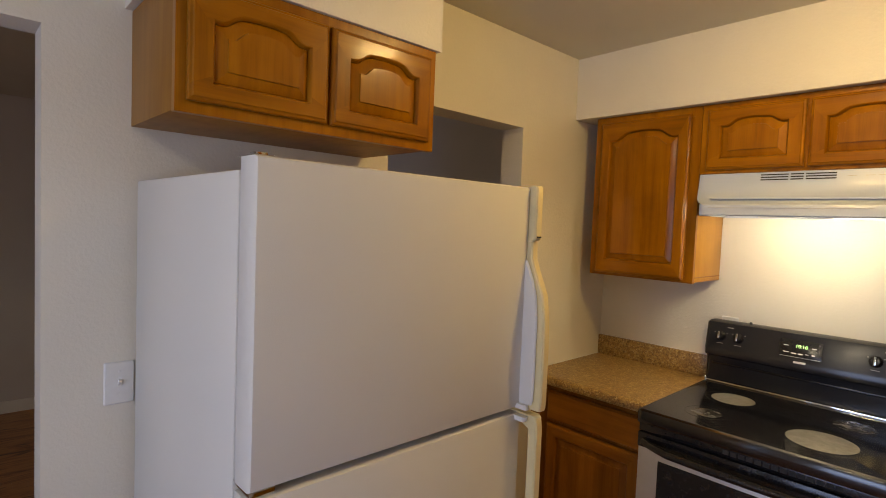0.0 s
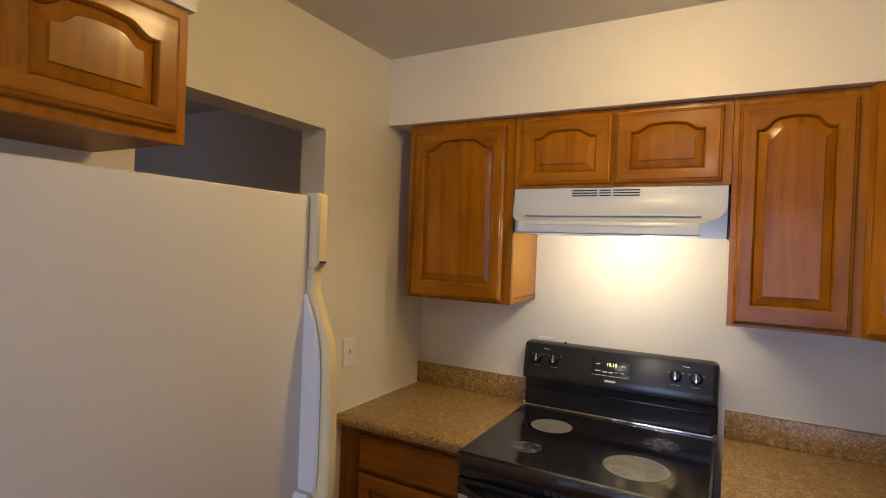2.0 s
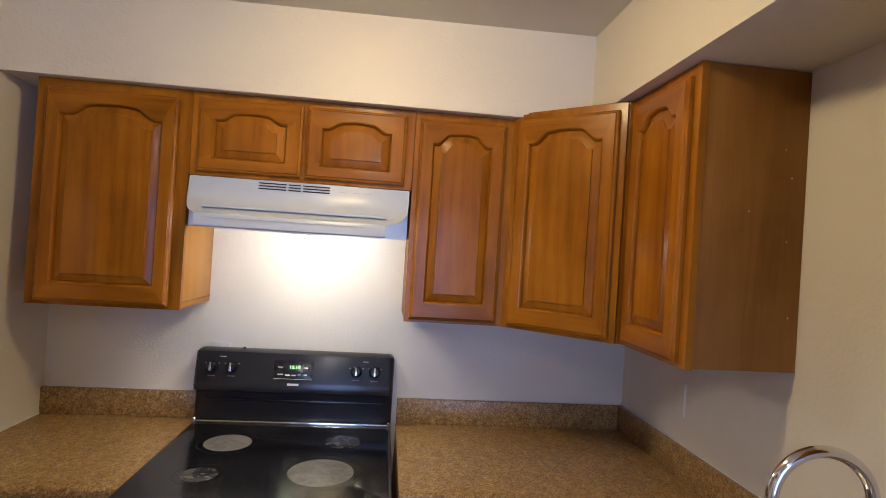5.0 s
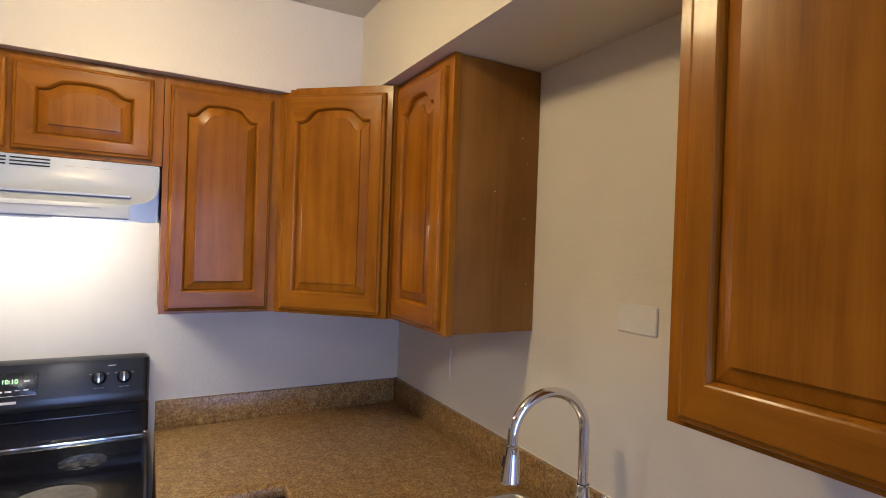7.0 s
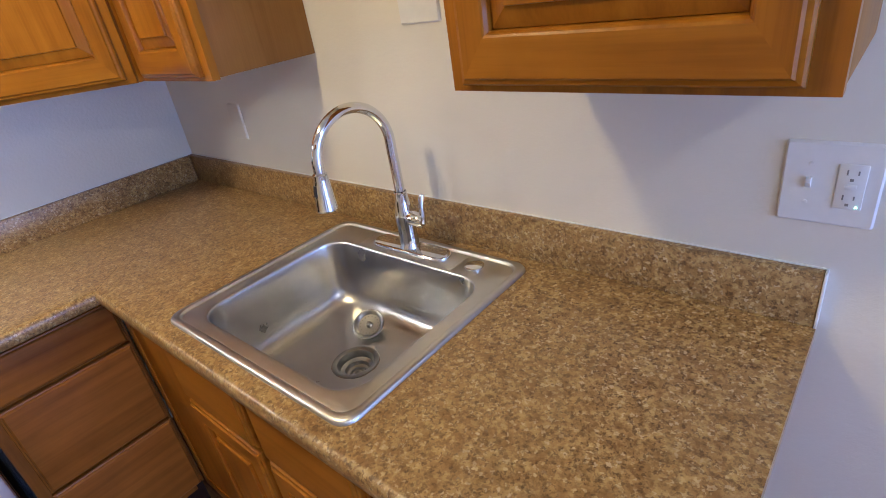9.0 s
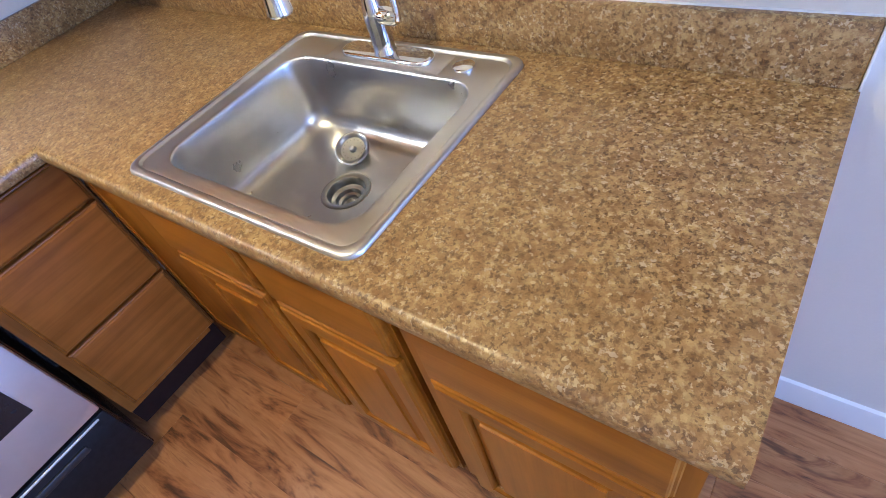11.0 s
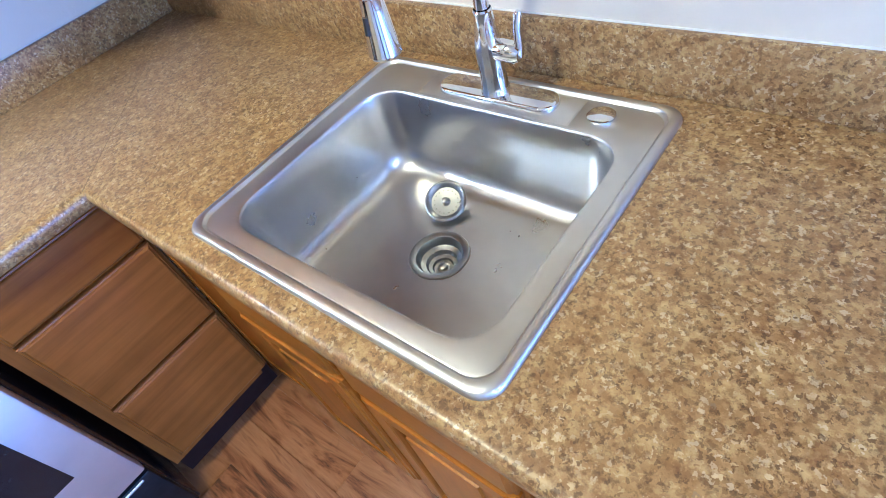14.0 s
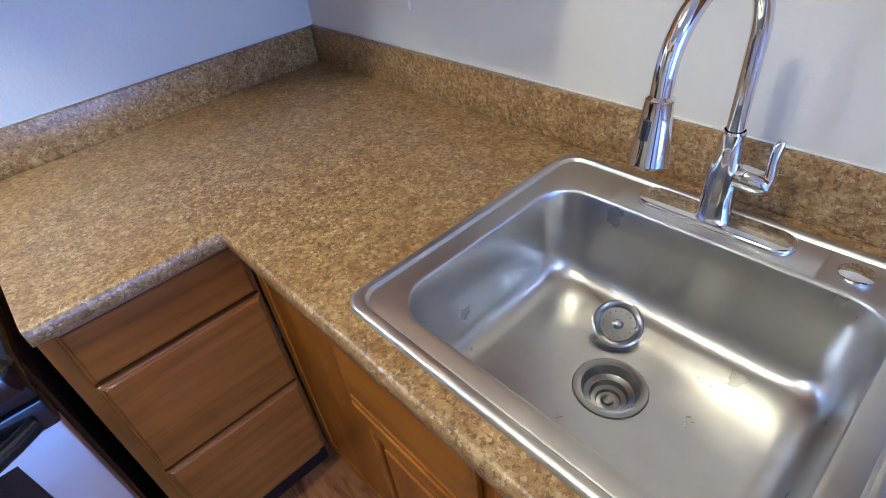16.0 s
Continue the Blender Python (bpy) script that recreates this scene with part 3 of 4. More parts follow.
def splash(pa, xa, xb, ya, yb, wall):
    part("backsplash", box(xa, xb, ya, yb, TOP, TOP + 0.102, 0.003), STONE, pa)
    if wall == "E":
        part("caulk", box(-0.004, 0, ya, yb, TOP + 0.1015, TOP + 0.1042, 0.0006), CAULK, pa)
    else:
        part("caulk", box(xa, xb, 0, 0.004, TOP + 0.1015, TOP + 0.1042, 0.0006), CAULK, pa)


splash(top, -0.020, 0, 0.0205, 0.955, "E")
splash(top, -2.088, 0, 0, 0.020, "S")
part("end_caulk", box(-2.0925, -2.0885, 0, 0.021, TOP, TOP + 0.104, 0.001), CAULK, top)
top2 = thing("countertop", pose(0, 0, 0), "short speckled brown laminate countertop beside the range", "countertop")
part("top", box(-0.595, 0, 1.724, YN, TOP - 0.038, TOP), STONE, top2, smooth=False)
part("front_edge", sweep([lambda o: (-0.630 + o, 1.724), lambda o: (-0.630 + o, YN)]), STONE, top2)
splash(top2, -0.020, 0, 1.724, YN, "E")
part("side_caulk", box(-0.60, -0.02, YN - 0.004, YN, TOP, TOP + 0.004), CAULK, top2)

# ---- sink ----
sink = thing("kitchen_sink", pose(0, 0, 0), "brushed stainless steel single bowl drop-in sink", "sink")
BX0, BX1, BY0, BY1 = -1.527, -1.018, 0.148, 0.546
loops = [rounded(SX0, SX1, SY0, SY1, 0.034, TOP + 0.0005)]
for i, z in ((0.0006, 0.0040), (0.002, 0.0068), (0.005, 0.0090), (0.0135, 0.0096), (0.0158, 0.0088), (0.0182, 0.0042), (0.0198, 0.0032), (0.0225, 0.0040)):
    loops.append(rounded(SX0 + i, SX1 - i, SY0 + i, SY1 - i, 0.034, TOP + z))
for i, z, r in ((-0.007, 0.0040, 0.064), (-0.003, 0.0046, 0.063), (0, 0.0036, 0.062), (0.002, 0.0005, 0.060), (0.004, -0.006, 0.058), (0.006, -0.05, 0.056), (0.010, -0.115, 0.056), (0.014, -0.138, 0.058),
                (0.022, -0.158, 0.062), (0.036, -0.170, 0.070), (0.056, -0.1745, 0.080), (0.085, -0.1765, 0.085)):
    loops.append(rounded(BX0 + i, BX1 - i, BY0 + i, BY1 - i, r, TOP + z))
DRX, DRY, DRZ = -1.262, 0.340, TOP - 0.182
ref = loops[-1]
ang = [math.atan2(p[1] - DRY, p[0] - DRX) for p in ref]
loops.append([(DRX + 0.12 * math.cos(a) * 0.9, DRY + 0.10 * math.sin(a), TOP - 0.180) for a in ang])
loops.append([(DRX + 0.058 * math.cos(a), DRY + 0.058 * math.sin(a), DRZ) for a in ang])
part("rim", loft(loops[:13]), RIM_STEEL, sink)
part("basin", loft(loops[12:]), SINK_STEEL, sink)
part("deck_panel", loft([rounded(-1.425, -1.115, 0.070, 0.142, 0.003, TOP + 0.0042), rounded(-1.423, -1.117, 0.072, 0.140, 0.003, TOP + 0.0052)], False, True), RIM_STEEL, sink)
part("drain_flange", lathe([(0.0575, 0.0005), (0.056, 0.003), (0.050, 0.0035), (0.044, 0.001), (0.041, -0.005), (0.039, -0.016), (0.033, -0.019), (0.030, -0.020), (0.027, -0.029), (0.020, -0.031), (0.018, -0.036), (0.012, -0.037)], 36), STRAINER, sink, "polished steel drain ring", pose(DRX, DRY, DRZ))
part("drain_bolt", lathe([(0.0125, -0.0368), (0.009, -0.036), (0.008, -0.030), (0.004, -0.028), (0.0001, -0.028)], 16), STRAINER, sink, "", pose(DRX, DRY, DRZ))
part("hole_cover", lathe([(0.0225, 0.0), (0.0225, 0.003), (0.019, 0.0052), (0.0001, 0.0058)], 28), CHROME, sink, "round chrome hole cover", pose(-1.462, 0.102, TOP + 0.004))

basket = thing("sink_strainer", pose(-1.209, 0.238, TOP - 0.160, -24, -14, 0), "steel basket strainer lying on the bowl's floor", "strainer")
part("cup", lathe([(0.0001, -0.014), (0.024, -0.013), (0.030, -0.010), (0.035, 0.004), (0.041, 0.006), (0.0415, 0.008), (0.038, 0.0095), (0.034, 0.008), (0.029, 0.003), (0.012, 0.002), (0.0001, 0.002)], 36), STRAINER, basket)
part("knob", lathe([(0.009, 0.002), (0.005, 0.006), (0.0065, 0.009), (0.0065, 0.011), (0.004, 0.0125), (0.0001, 0.0125)], 18), STRAINER, basket)
for k in range(16):
    a = 2 * math.pi * k / 16
    part("drain_hole", lathe([(0.0019, 0.0), (0.0016, 0.0004), (0.0001, 0.0005)], 8), GASKET, basket, "", pose(0.0235 * math.cos(a), 0.0235 * math.sin(a), 0.0027))

# ---- faucet ----
FX, FY = -1.268, 0.103
faucet = thing("kitchen_faucet", pose(FX, FY, TOP + 0.0056), "chrome gooseneck pull-down kitchen faucet on the sink deck", "faucet")
rings = []
for k in range(7):
    a = math.pi / 2 * k / 6
    i = 0.006 * (1 - math.cos(a))
    rings.append(rounded(-0.120 + i, 0.120 - i, -0.029 + i, 0.029 - i, 0.0285 - i, 0.003 + 0.007 * math.sin(a), 8))
part("deck_plate", loft([rounded(-0.120, 0.120, -0.029, 0.029, 0.0285, 0, 8)] + rings, False, True), CHROME, faucet, sharp=60)
part("body", lathe([(0.026, 0.006), (0.026, 0.010), (0.0235, 0.014), (0.0225, 0.05), (0.0235, 0.085), (0.0225, 0.098), (0.018, 0.125), (0.0150, 0.148), (0.0155, 0.151), (0.0138, 0.154)], 28), CHROME, faucet)
SP = Vector((0.12, 0.99, 0)).normalized()
R, ZA = 0.094, 0.277
path = [Vector((0, 0, 0.15)), SP * 0.0005 + Vector((0, 0, 0.2)), SP * 0.001 + Vector((0, 0, 0.25))]
for k in range(0, 25):
    a = math.pi * k / 24 * 1.005
    path.append(SP * (0.001 + R - R * math.cos(a)) + Vector((0, 0, ZA + R * math.sin(a))))
tail = (path[-1] - path[-2]).normalized()
path.append(path[-1] + tail * 0.010)
part("spout", tube(path, 0.0118, 20), CHROME, faucet)
part("spray_head", tube([path[-1] + tail * s for s in (0, 0.003, 0.006, 0.028, 0.058, 0.078, 0.082)], [0.0120, 0.0158, 0.0152, 0.0176, 0.0210, 0.0236, 0.0210], 24), CHROME, faucet)
part("spray_button", tube([path[-1] + tail * 0.024 + SP * 0.014, path[-1] + tail * 0.046 + SP * 0.017], 0.006, 10), BLACKMATT, faucet, "black spray button")
part("handle_hub", tube([(-0.018, 0, 0.088), (-0.026, 0, 0.088), (-0.052, 0, 0.086), (-0.060, 0, 0.085)], [0.017, 0.018, 0.017, 0.012], 20), CHROME, faucet)
part("lever", tube([(-0.054, 0, 0.082), (-0.058, -0.002, 0.100), (-0.0555, -0.005, 0.122), (-0.056, -0.010, 0.143), (-0.058, -0.011, 0.149)], [0.0095, 0.0072, 0.0062, 0.0070, 0.0045], 14), CHROME, faucet)

# ---- range ----
RW = 0.752
rng = thing("electric_range", pose(0, 1.727, 0, 0, 0, E), "black and stainless electric range with a glass cooktop", "range")
part("body", box(0.004, RW - 0.004, -0.655, -0.03, 0.03, 0.893, 0.004), BLACK, rng)
# cooktop
glass_top = part("cooktop", loft([rounded(0.001, RW - 0.001, -0.712, -0.062, 0.02, 0.872), rounded(0, RW, -0.716, -0.060, 0.024, 0.885), rounded(0, RW, -0.717, -0.060, 0.024, 0.905),
                                  rounded(0.003, RW - 0.003, -0.712, -0.062, 0.022, 0.9165), rounded(0.010, RW - 0.010, -0.700, -0.068, 0.018, 0.9205), rounded(0.016, RW - 0.016, -0.690, -0.072, 0.014, 0.9195)], True, True), [GLASS], rng, "black glass cooktop")
for bx, by, r, mat in ((0.194, -0.283, 0.078, BURNER), (0.535, -0.510, 0.100, BURNER), (0.580, -0.250, 0.062, BURNER_DIM), (0.186, -0.540, 0.052, BURNER_DIM)):
    part("burner_mark", lathe([(r, 0), (r - 0.002, 0.0004), (0.0001, 0.0005)], 48), mat, glass_top, "", pose(bx, by, 0.9197))
    part("burner_ring", lathe([(r + 0.022, 0.0), (r + 0.0205, 0.0004), (r + 0.019, 0.0)], 48), RINGPRINT, glass_top, "", pose(bx, by, 0.9197))
part("rear_trim", box(0.012, RW - 0.012, -0.084, -0.070, 0.918, 0.930, 0.003), CHROME, rng, "bright metal trim strip")
for x in (0.010, RW - 0.010):
    part("trim_end", tube([(x, -0.077, 0.916), (x, -0.077, 0.934), (x, -0.077, 0.938)], [0.009, 0.009, 0.006], 12), CHROME, rng)
# backguard
guard = [(-0.020, 0.900), (-0.020, 1.190), (-0.028, 1.197), (-0.066, 1.197), (-0.078, 1.190), (-0.083, 1.175), (-0.104, 1.085), (-0.110, 1.062), (-0.106, 1.047), (-0.090, 1.040), (-0.070, 1.034), (-0.066, 1.010), (-0.064, 0.900)]


def rounded_guard(x, shrink):
    cz = 1.0
    return [(x, y if y > -0.03 else -0.02 + (y + 0.02) * (1 - shrink * 0.35), min(z, 1.197 - shrink * 0.02) if z > cz else z) for y, z in guard]


part("backguard", loft([rounded_guard(0.001, 1.0), rounded_guard(0.004, 0.5), rounded_guard(0.012, 0.12), rounded_guard(0.022, 0), rounded_guard(RW - 0.022, 0), rounded_guard(RW - 0.012, 0.12), rounded_guard(RW - 0.004, 0.5), rounded_guard(RW - 0.001, 1.0)], True, True), PANELBLACK, rng)
part("guard_lip", box(0.03, RW - 0.03, -0.070, -0.062, 1.000, 1.010, 0.003), BLACK, rng, "thin glossy strip below the panel")
part("guard_screw", lathe([(0.006, 0.0), (0.006, 0.004), (0.004, 0.007), (0.0001, 0.0075)], 14), BLACKMATT, rng, "small dark screw head", pose(0.170, -0.045, 1.1968))
TILT = pose(0, -0.0945, 1.128, -13.1)


def on_panel(x, v, out=0.0):
    """A pose on the slanted control panel: x along it, v up from its middle; local z points out of it."""
    return Matrix.Translation((x, 0, 0)) @ TILT @ pose(0, -out, v) @ pose(0, 0, 0, 90)


def knob():
    bm = lathe([(0.0215, 0), (0.0215, 0.004), (0.0185, 0.008), (0.0165, 0.020), (0.014, 0.023), (0.0001, 0.0235)], 28)
    return box(-0.0045, 0.0045, -0.0165, 0.0165, 0.021, 0.0285, 0.0018, bm)


for x in (0.068, 0.140, 0.605, 0.676):
    k = part("control_knob", knob(), BLACK, rng, "black round control knob", on_panel(x, 0.006, 0.001))
    # Pointer widened over the grip in chrome to stand in for the knob's highlights.
    part("pointer", box(-0.0038, 0.0038, -0.015, 0.0162, 0.0280, 0.0294, 0.0006), CHROME, k)
    for x0, x1, y0, y1 in ((-0.014, 0.014, -0.0335, -0.0312), (-0.027, -0.022, 0.012, 0.015), (0.022, 0.027, 0.012, 0.015)):
        part("knob_print", box(x0, x1, y0, y1, 0, 0.0005), PRINTDIM, rng, "", on_panel(x, 0.006, 0.001))
for x in (0.104, 0.640):
    part("knob_print", boxes((-0.012, 0.012, -0.001, 0.001, 0, 0.0005)), INK, rng, "", on_panel(x, 0.045, 0.001))
disp = part("display", loft([rounded(-0.075, 0.075, -0.036, 0.036, 0.008, 0), rounded(-0.075, 0.075, -0.036, 0.036, 0.008, 0.002), rounded(-0.072, 0.072, -0.033, 0.033, 0.007, 0.003)], False, True), BLACK, rng, "glossy black clock panel", on_panel(0.368, 0.004, 0.001))
part("display_border", boxes((-0.072, 0.072, -0.0345, -0.033, 0.0025, 0.0036)), INK, disp)
txt = bpy.data.curves.new("clock", "FONT")
txt.body, txt.size, txt.align_x, txt.align_y = "10:10", 0.019, "CENTER", "CENTER"
tob = new("clock_text", txt)
bpy.context.view_layer.update()
tme = bpy.data.meshes.new_from_object(tob)
bpy.data.objects.remove(tob)
tme.materials.append(DIGITS)
digits = new("clock_digits", tme)
digits.parent, digits.matrix_basis = disp, pose(0.004, 0.010, 0.0036)
for x0, x1, y0, y1 in ((-0.058, -0.040, 0.008, 0.011), (0.040, 0.054, 0.008, 0.011), (-0.058, -0.038, -0.019, -0.015), (-0.030, -0.012, -0.022, -0.017), (-0.006, 0.010, -0.022, -0.017), (0.018, 0.030, -0.018, -0.016), (0.040, 0.052, -0.019, -0.015)):
    part("key_print", box(x0, x1, y0, y1, 0.003, 0.0036), INK, disp)
part("badge", box(-0.021, 0.021, -0.004, 0.004, 0, 0.0012, 0.0004), INK, rng, "small pale badge", on_panel(0.370, -0.050, 0.001))
# front
part("vent_strip", box(0.006, RW - 0.006, -0.690, -0.655, 0.835, 0.871, 0.003), BLACK, rng)
bm = bmesh.new()
for k in range(14):
    box(0.30 + 0.024 * k, 0.318 + 0.024 * k, -0.6915, -0.688, 0.845, 0.860, 0, bm)
part("vent_slot", bm, SLOT, rng)
oven = part("oven_door", box(0.006, RW - 0.006, -0.692, -0.657, 0.305, 0.830, 0.006), OVEN_STEEL, rng, "brushed stainless oven door")
part("oven_window", loft([[(x, y, z) for x, z in ((0.085, 0.452), (RW - 0.085, 0.452), (RW - 0.085, 0.742), (0.085, 0.742))] for y in (-0.6915, -0.694)], False, True), BLACK, oven, "black glass oven window")
part("door_cap", box(0.004, RW - 0.004, -0.696, -0.658, 0.775, 0.8325, 0.005), BLACK, oven, "black door cap behind the handle")
hp = []
for k in range(21):
    s = k / 20
    hp.append((0.03 + (RW - 0.06) * s, -0.700 - 0.044 * min(1, math.sin(math.pi * s) * 2.2) ** 0.8, 0.800 - 0.006 * math.sin(math.pi * s)))
part("door_handle", tube(hp, 0.0145, 14), BLACK, oven, "black curved oven handle")
drawer = part("storage_drawer", box(0.006, RW - 0.006, -0.688, -0.657, 0.055, 0.292, 0.006), SATINBLACK, rng, "black storage drawer")
part("drawer_pull", box(0.10, RW - 0.10, -0.694, -0.687, 0.225, 0.250, 0.003), BLACKMATT, drawer)
part("drawer_lip", box(0.03, RW - 0.03, -0.6925, -0.687, 0.278, 0.286, 0.003), OVEN_STEEL, drawer, "thin bright strip")
for x in (0.05, RW - 0.05):
    part("foot", box(x - 0.02, x + 0.02, -0.62, -0.58, 0, 0.032), BLACKMATT, rng)

# ---- range hood ----
hood = thing("range_hood", pose(0, 1.704, 1.650, 0, 0, E), "white enamelled under-cabinet range hood with a lit lamp", "range hood")
HW = 0.735
part("housing", boxes((0, HW, -0.300, -0.004, 0.165, 0.174), (0, 0.004, -0.300, -0.004, 0.006, 0.165), (HW - 0.004, HW, -0.300, -0.004, 0.006, 0.165), (0.004, HW - 0.004, -0.012, -0.004, 0.006, 0.165)), HOODWHITE, hood)


def canopy_row(inset, y, z):
    return [(inset, y, z), (inset + 0.02, y - 0.006, z), (HW - inset - 0.02, y - 0.006, z), (HW - inset, y, z)]


can = loft([canopy_row(0, -0.296, 0.174), canopy_row(0, -0.316, 0.172), canopy_row(0, -0.322, 0.135), canopy_row(0.001, -0.330, 0.105), canopy_row(0.006, -0.346, 0.085), canopy_row(0.016, -0.372, 0.068),
            canopy_row(0.035, -0.408, 0.054), canopy_row(0.060, -0.446, 0.045), canopy_row(0.072, -0.464, 0.042), canopy_row(0.073, -0.468, 0.036), canopy_row(0.073, -0.470, 0.004), canopy_row(0.073, -0.463, 0.0), canopy_row(0.073, -0.455, 0.010)], closed=False)
part("canopy", can, HOODWHITE, hood)
for x0, x1 in ((0.003, 0.078), (HW - 0.078, HW - 0.003)):
    part("end_panel", box(x0, x1, -0.312, -0.306, 0.004, 0.130), HOODWHITE, hood)
part("underside", boxes((0.004, HW - 0.004, -0.300, -0.012, 0.066, 0.072), (0.073, HW - 0.073, -0.400, -0.300, 0.066, 0.072)), HOODWHITE, hood)
part("seam_line", box(0.10, HW - 0.14, -0.4765, -0.4745, 0.0290, 0.0303), PRINTGREY, hood)
bm = bmesh.new()
for a, b in ((0.228, 0.318), (0.326, 0.366), (0.374, 0.464)):
    for k in range(3):
        z = 0.166 - 0.0095 * k
        y = -0.3235 - 0.0016 * k
        box(a, b, y - 0.0025, y + 0.004, z - 0.0058, z - 0.0018, 0, bm)
part("vent_slot", bm, SLOT, hood, "dark horizontal vent slots")
for x0, x1 in ((0.495, 0.520), (0.545, 0.570), (0.580, 0.610)):
    part("switch_print", box(x0, x1, -0.3265, -0.322, 0.149, 0.1505), PRINTGREY, hood)
part("filter", box(0.14, 0.60, -0.290, -0.060, 0.056, 0.0655, 0.002), plain("filter_mesh", (0.45, 0.45, 0.45), 0.45, 1.0, 0.3, 500), hood, "grey metal grease filter")
part("lamp_socket", tube([(0.235, -0.35, 0.034), (0.272, -0.35, 0.034)], 0.017, 16), WHITEPLASTIC, hood)
part("lamp_bulb", tube([(0.271, -0.35, 0.034), (0.278, -0.35, 0.034), (0.290, -0.35, 0.034), (0.380, -0.35, 0.034), (0.470, -0.35, 0.034), (0.482, -0.35, 0.034), (0.488, -0.35, 0.034)], [0.013, 0.020, 0.029, 0.030, 0.029, 0.018, 0.004], 20), BULB_HOOD, hood, "glowing frosted tubular bulb")
part("lens_lip", box(0.262, 0.488, -0.448, -0.440, -0.004, 0.029, 0.002), WHITEPLASTIC, hood, "pale plastic lip under the front edge")

# ---- refrigerator ----
fridge = thing("refrigerator", pose(-2.226, YW - 0.03, 0), "white top-freezer refrigerator with a yellowed handle", "refrigerator")
FW, FY0 = 0.715, -(YW - 0.03 - 1.645)
part("body", box(0.002, FW - 0.002, FY0 + 0.078, 0, 0.03, 1.660, 0.006), FRIDGE, fridge)
part("base_grille", box(0.02, FW - 0.02, FY0 + 0.03, FY0 + 0.078, 0.0, 0.10), BLACKMATT, fridge)


def fridge_door(name, z0, z1, label):
    r = 0.011
    lp = []
    for y, i in ((FY0 + 0.068, 0.004), (FY0 + 0.062, 0), (FY0 + r, 0), (FY0 + r * 0.3, r * 0.3), (FY0, r)):
        lp.append([(x, y, z) for x, z in ((i, z0 + i), (FW - i, z0 + i), (FW - i, z1 - i), (i, z1 - i))])
    ob = part(name, loft(lp, True, True), FRIDGE, fridge, label)
    part("gasket", box(0.012, FW - 0.012, FY0 + 0.069, FY0 + 0.0775, z0 + 0.01, z1 - 0.01), GASKET, ob)
    return ob


fd = fridge_door("freezer_door", 1.117, 1.680, "white textured freezer door")
rd = fridge_door("fridge_door", 0.105, 1.103, "white textured refrigerator door")


def handle_rows(rows, x0, x1):
    """Rows of front y, back y and height, drawn across a strip of the door's edge."""
    lp = []
    for yf, yb, z in rows:
        lp.append([(x0, FY0 + yb, z), (x0, FY0 + yf + 0.004, z), (x0 + 0.004, FY0 + yf, z), (x1 - 0.004, FY0 + yf, z), (x1, FY0 + yf + 0.004, z), (x1, FY0 + yb, z)])
    return loft(lp, True, True)


part("handle_cap", handle_rows([(-0.014, 0.05, 1.545), (-0.020, 0.05, 1.552), (-0.020, 0.05, 1.677), (-0.016, 0.05, 1.684)], FW - 0.002, FW + 0.025), CREAM, fd, "yellowed plastic handle cap")
part("handle_mark", box(FW + 0.004, FW + 0.020, FY0 - 0.0215, FY0 - 0.019, 1.553, 1.557), SLOT, fd)
part("handle_grip", handle_rows([(-0.012, 0.03, 1.544), (-0.014, 0.02, 1.50), (-0.030, -0.004, 1.46), (-0.052, -0.026, 1.41), (-0.060, -0.036, 1.35), (-0.062, -0.038, 1.27), (-0.062, -0.038, 1.19), (-0.062, -0.030, 1.145), (-0.061, 0.02, 1.128), (-0.058, 0.02, 1.120)], FW - 0.004, FW + 0.022), CREAM, fd, "yellowed plastic curved grip")
part("handle_foot", handle_rows([(-0.030, 0.03, 1.119), (-0.026, 0.03, 1.131)], FW - 0.022, FW - 0.005), WHITEPLASTIC, fd, "white plastic handle foot")
part("handle_shell", handle_rows([(-0.004, 0.04, 1.495), (-0.024, 0.04, 1.45), (-0.036, 0.04, 1.41), (-0.042, 0.04, 1.35), (-0.042, 0.04, 1.27), (-0.042, 0.04, 1.19), (-0.040, 0.04, 1.145), (-0.036, 0.04, 1.132)], FW - 0.012, FW - 0.003), FRIDGE, fd, "white plastic handle shell")
part("handle_grip", handle_rows([(-0.044, 0.03, 1.106), (-0.050, 0.03, 1.100), (-0.054, -0.03, 1.07), (-0.054, -0.03, 0.62), (-0.04, 0.03, 0.56), (-0.03, 0.03, 0.55)], FW - 0.006, FW + 0.022), CREAM, rd, "yellowed plastic straight grip")
part("handle_foot", handle_rows([(-0.028, 0.03, 1.090), (-0.030, 0.03, 1.102)], FW - 0.026, FW - 0.007), WHITEPLASTIC, rd, "white plastic handle foot")
part("hinge", boxes((0.004, 0.040, FY0 + 0.02, FY0 + 0.09, 1.6805, 1.683), (0.010, 0.030, FY0 + 0.025, FY0 + 0.050, 1.683, 1.688), bevel=0.001), CHROME, fridge, "small metal top hinge")
part("hinge", boxes((0.004, 0.05, FY0 + 0.01, FY0 + 0.09, 1.1045, 1.1155), bevel=0.001), CHROME, fridge, "small metal middle hinge")

# ---- switches and sockets ----


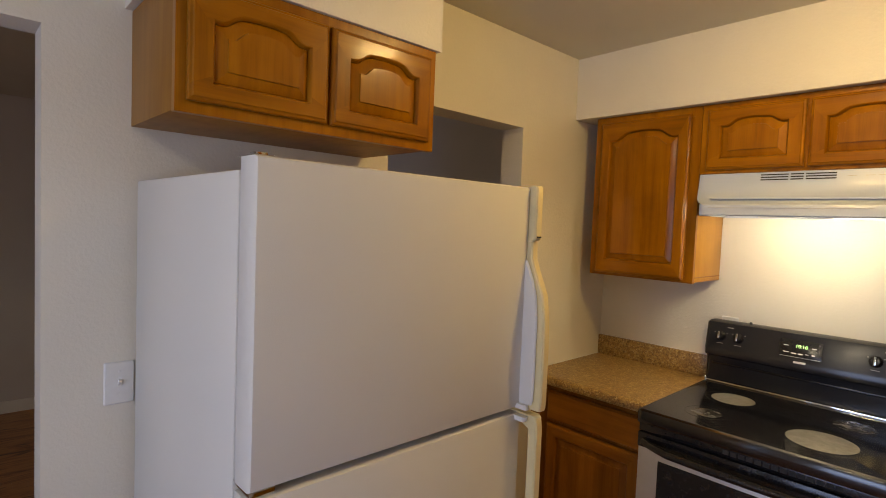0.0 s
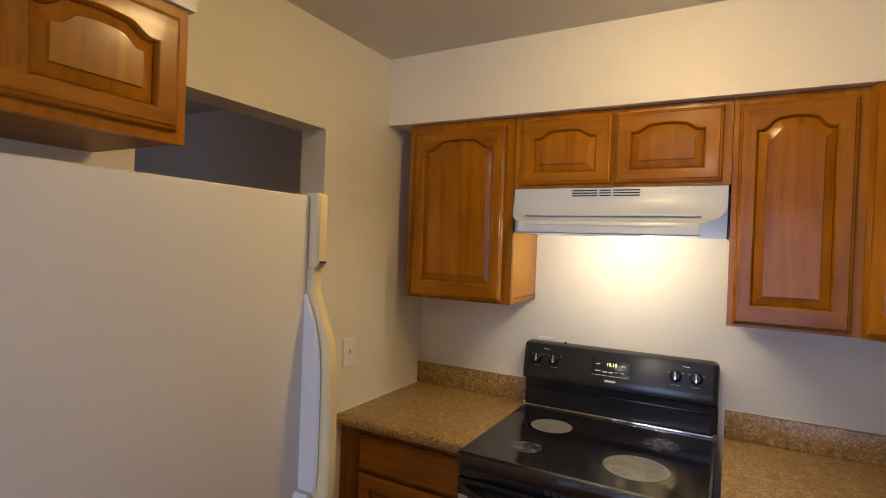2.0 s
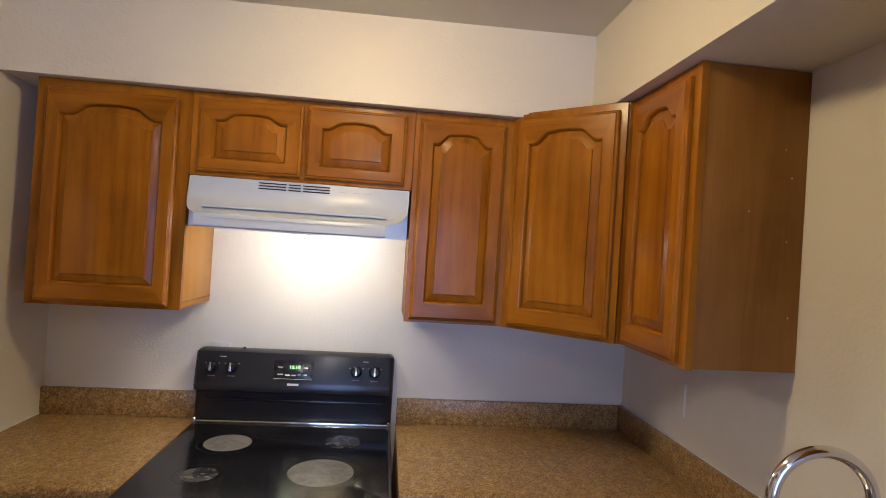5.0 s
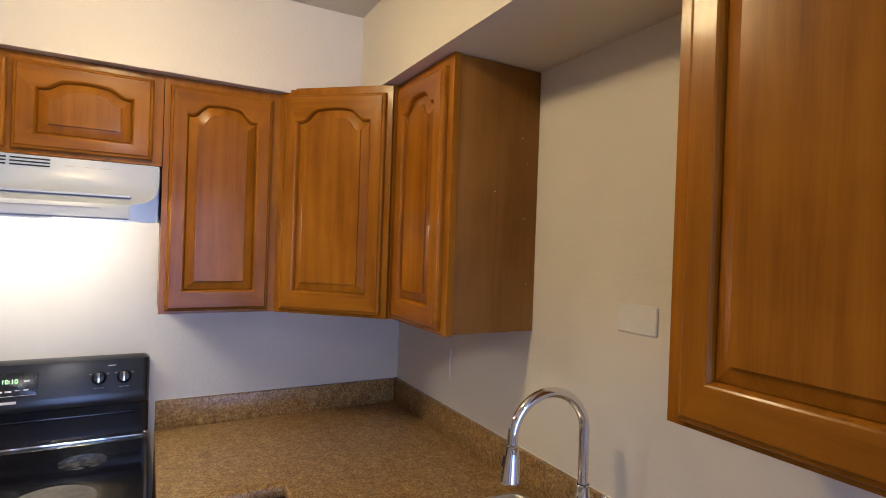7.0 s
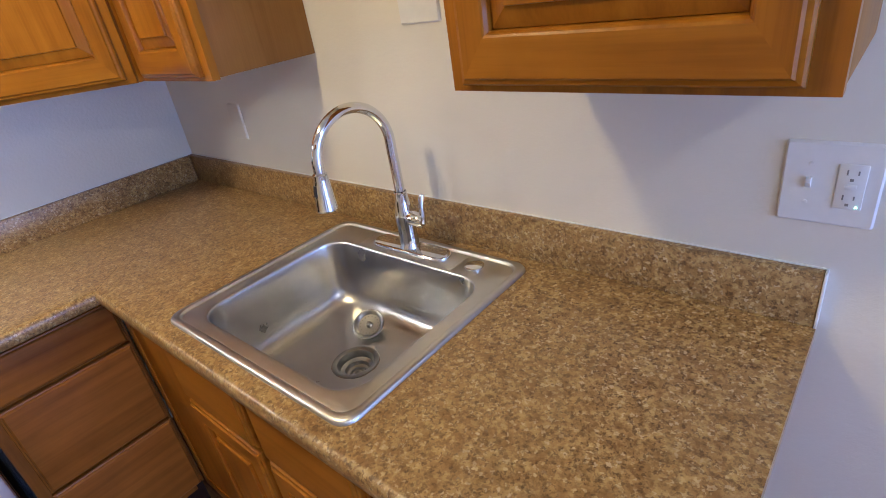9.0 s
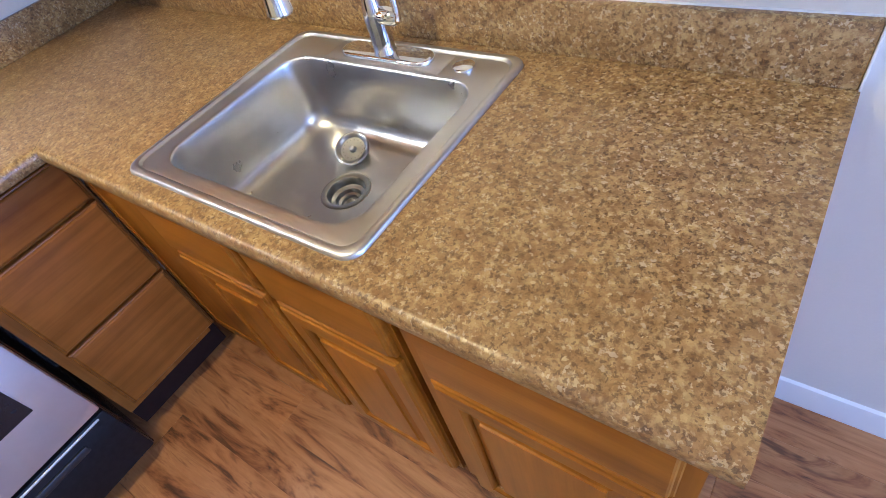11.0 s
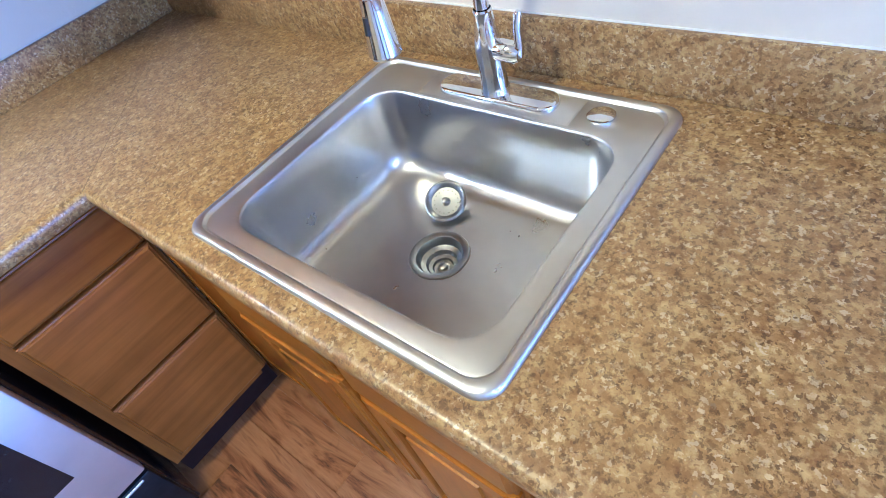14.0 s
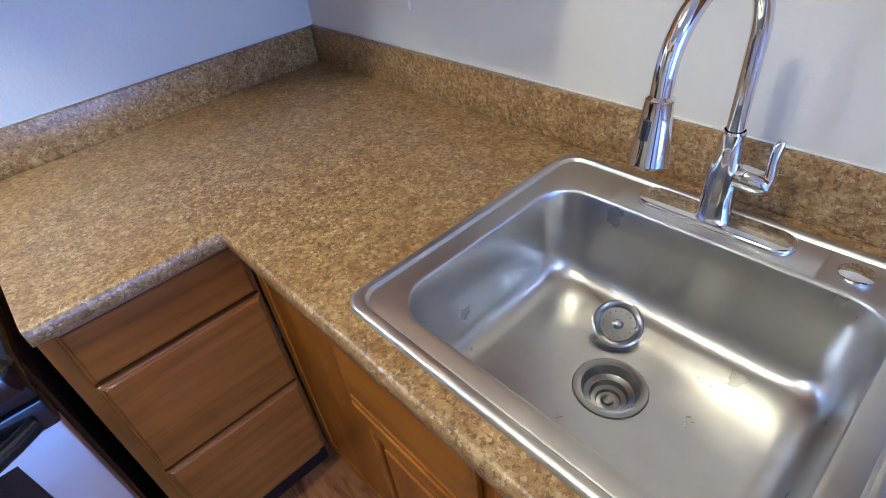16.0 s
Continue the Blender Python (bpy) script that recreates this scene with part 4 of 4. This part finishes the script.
def plate(m, w, h, label, category, toggles=(), mat=WHITEPLASTIC):
    ob = thing("wall_plate" if category == "wall plate" else category.replace(" ", "_"), m, label, category)
    part("cover", loft([rounded(-w / 2, w / 2, -h / 2, h / 2, 0.004, 0, 3), rounded(-w / 2, w / 2, -h / 2, h / 2, 0.004, 0.003, 3), rounded(-w / 2 + 0.003, w / 2 - 0.003, -h / 2 + 0.003, h / 2 - 0.003, 0.003, 0.006, 3)], False, True), mat, ob)
    for x in toggles:
        part("toggle_slot", box(x - 0.005, x + 0.005, -0.012, 0.012, 0.006, 0.0066), CAULK, ob)
        part("toggle", loft([[(x - 0.004, -0.008, 0.006), (x + 0.004, -0.008, 0.006), (x + 0.004, 0.009, 0.006), (x - 0.004, 0.009, 0.006)], [(x - 0.003, 0.004, 0.016), (x + 0.003, 0.004, 0.016), (x + 0.003, 0.010, 0.015), (x - 0.003, 0.010, 0.015)]], False, True), mat, ob)
    for x in (toggles or ()):
        for z in (-0.030, 0.030):
            part("screw", lathe([(0.0032, 0.006), (0.0028, 0.0072), (0.0001, 0.0074)], 10), mat, ob, "", pose(x, z, 0))
    return ob


NORTH, SOUTH, EAST = (90, 0, 0), (90, 0, 180), (90, 0, -90)
plate(pose(-2.255, YW, 1.120, *NORTH), 0.072, 0.114, "white toggle light switch by the doorway", "light switch", (0.0,))
plate(pose(-0.563, YN, 1.148, *NORTH), 0.078, 0.117, "white toggle light switch above the short countertop", "light switch", (0.0,))
plate(pose(-1.320, 0, 1.455, *SOUTH), 0.112, 0.068, "white blank wall plate above the faucet", "wall plate")
plate(pose(-0.438, 0, 1.168, *SOUTH), 0.072, 0.117, "cream painted blank wall plate under the corner cabinets", "wall plate", (), WALL)
plate(pose(0, 1.655, 1.152, *EAST), 0.070, 0.114, "white wall plate partly behind the range", "wall plate")
gang = plate(pose(-2.070, 0, 1.157, *SOUTH), 0.122, 0.127, "white double plate with switch and grounded socket", "power outlet", (-0.026,))
rec = part("receptacle", box(0.008, 0.042, -0.034, 0.034, 0.006, 0.0085, 0.0012), WHITEPLASTIC, gang, "raised white socket")
for cz in (0.019, -0.019):
    part("socket_slot", boxes((0.0175, 0.0195, cz - 0.001, cz + 0.007, 0.0084, 0.0090), (0.0305, 0.0325, cz, cz + 0.006, 0.0084, 0.0090), (0.0225, 0.0270, cz - 0.010, cz - 0.006, 0.0084, 0.0090)), GASKET, rec)
part("test_button", box(0.018, 0.032, -0.004, 0.004, 0.0085, 0.0098, 0.0006), WHITEPLASTIC, rec)
part("indicator", lathe([(0.0016, 0.0085), (0.0012, 0.0095), (0.0001, 0.0097)], 10), LED, rec, "tiny lit green indicator", pose(0.036, -0.030, 0))

# ---- ceiling lamps ----


def ceiling_lamp(x, y, label, mat, r):
    ob = thing("ceiling_lamp", pose(x, y, CEILING + RISE * (YN - y) / YN + 0.001), label, "ceiling lamp")
    part("base", lathe([(r * 1.12, 0), (r * 1.12, -0.018), (r * 1.0, -0.024), (0.0001, -0.024)], 32), WHITEPLASTIC, ob)
    part("shade", lathe([(r, -0.0245), (r * 0.98, -0.05), (r * 0.8, -0.08), (r * 0.45, -0.098), (0.0001, -0.104)], 32), mat, ob, "glowing glass dome")
    return ob


ceiling_lamp(-1.10, 1.15, "lit round ceiling lamp of the kitchen", BULB_WARM, 0.09)
ceiling_lamp(-3.35, 1.20, "lit round ceiling lamp of the dining end", BULB_COOL, 0.09)

# ---- floor planks ----
PW, PL = 0.125, 1.22


def plank_mesh(length):
    o = 0.0012
    me = finish(loft([[(0, 0, -0.006), (length, 0, -0.006), (length, PW, -0.006), (0, PW, -0.006)], [(0, 0, -0.001), (length, 0, -0.001), (length, PW, -0.001), (0, PW, -0.001)],
                      [(o, o, 0), (length - o, o, 0), (length - o, PW - o, 0), (o, PW - o, 0)]], False, True), "plank", FLOOR, False)
    return me


full = plank_mesh(PL - 0.0006)
floor_ob = bpy.data.objects["floor"]
rest = bmesh.new()
row = 0
y = 0.0
while y < FAR - 0.05:
    x = -(row * 0.437 % PL) - 0.02
    while x > WEST + 0.02:
        x0 = x - PL
        if y < YW - 0.05 and x > -3.6:
            ob = new("plank", full)
            ob.parent, ob.matrix_basis = floor_ob, pose(x0, y, 0)
        elif y < YW - 0.05 or y > YW + 0.1:
            box(max(x0, WEST + 0.001), x - 0.001, y, y + PW - 0.0008, -0.006, 0, 0, rest)
        x = x0
    row += 1
    y += PW
far_planks = part("far_plank", rest, FLOOR, floor_ob, smooth=False)
tagged(far_planks, kind="stuff")
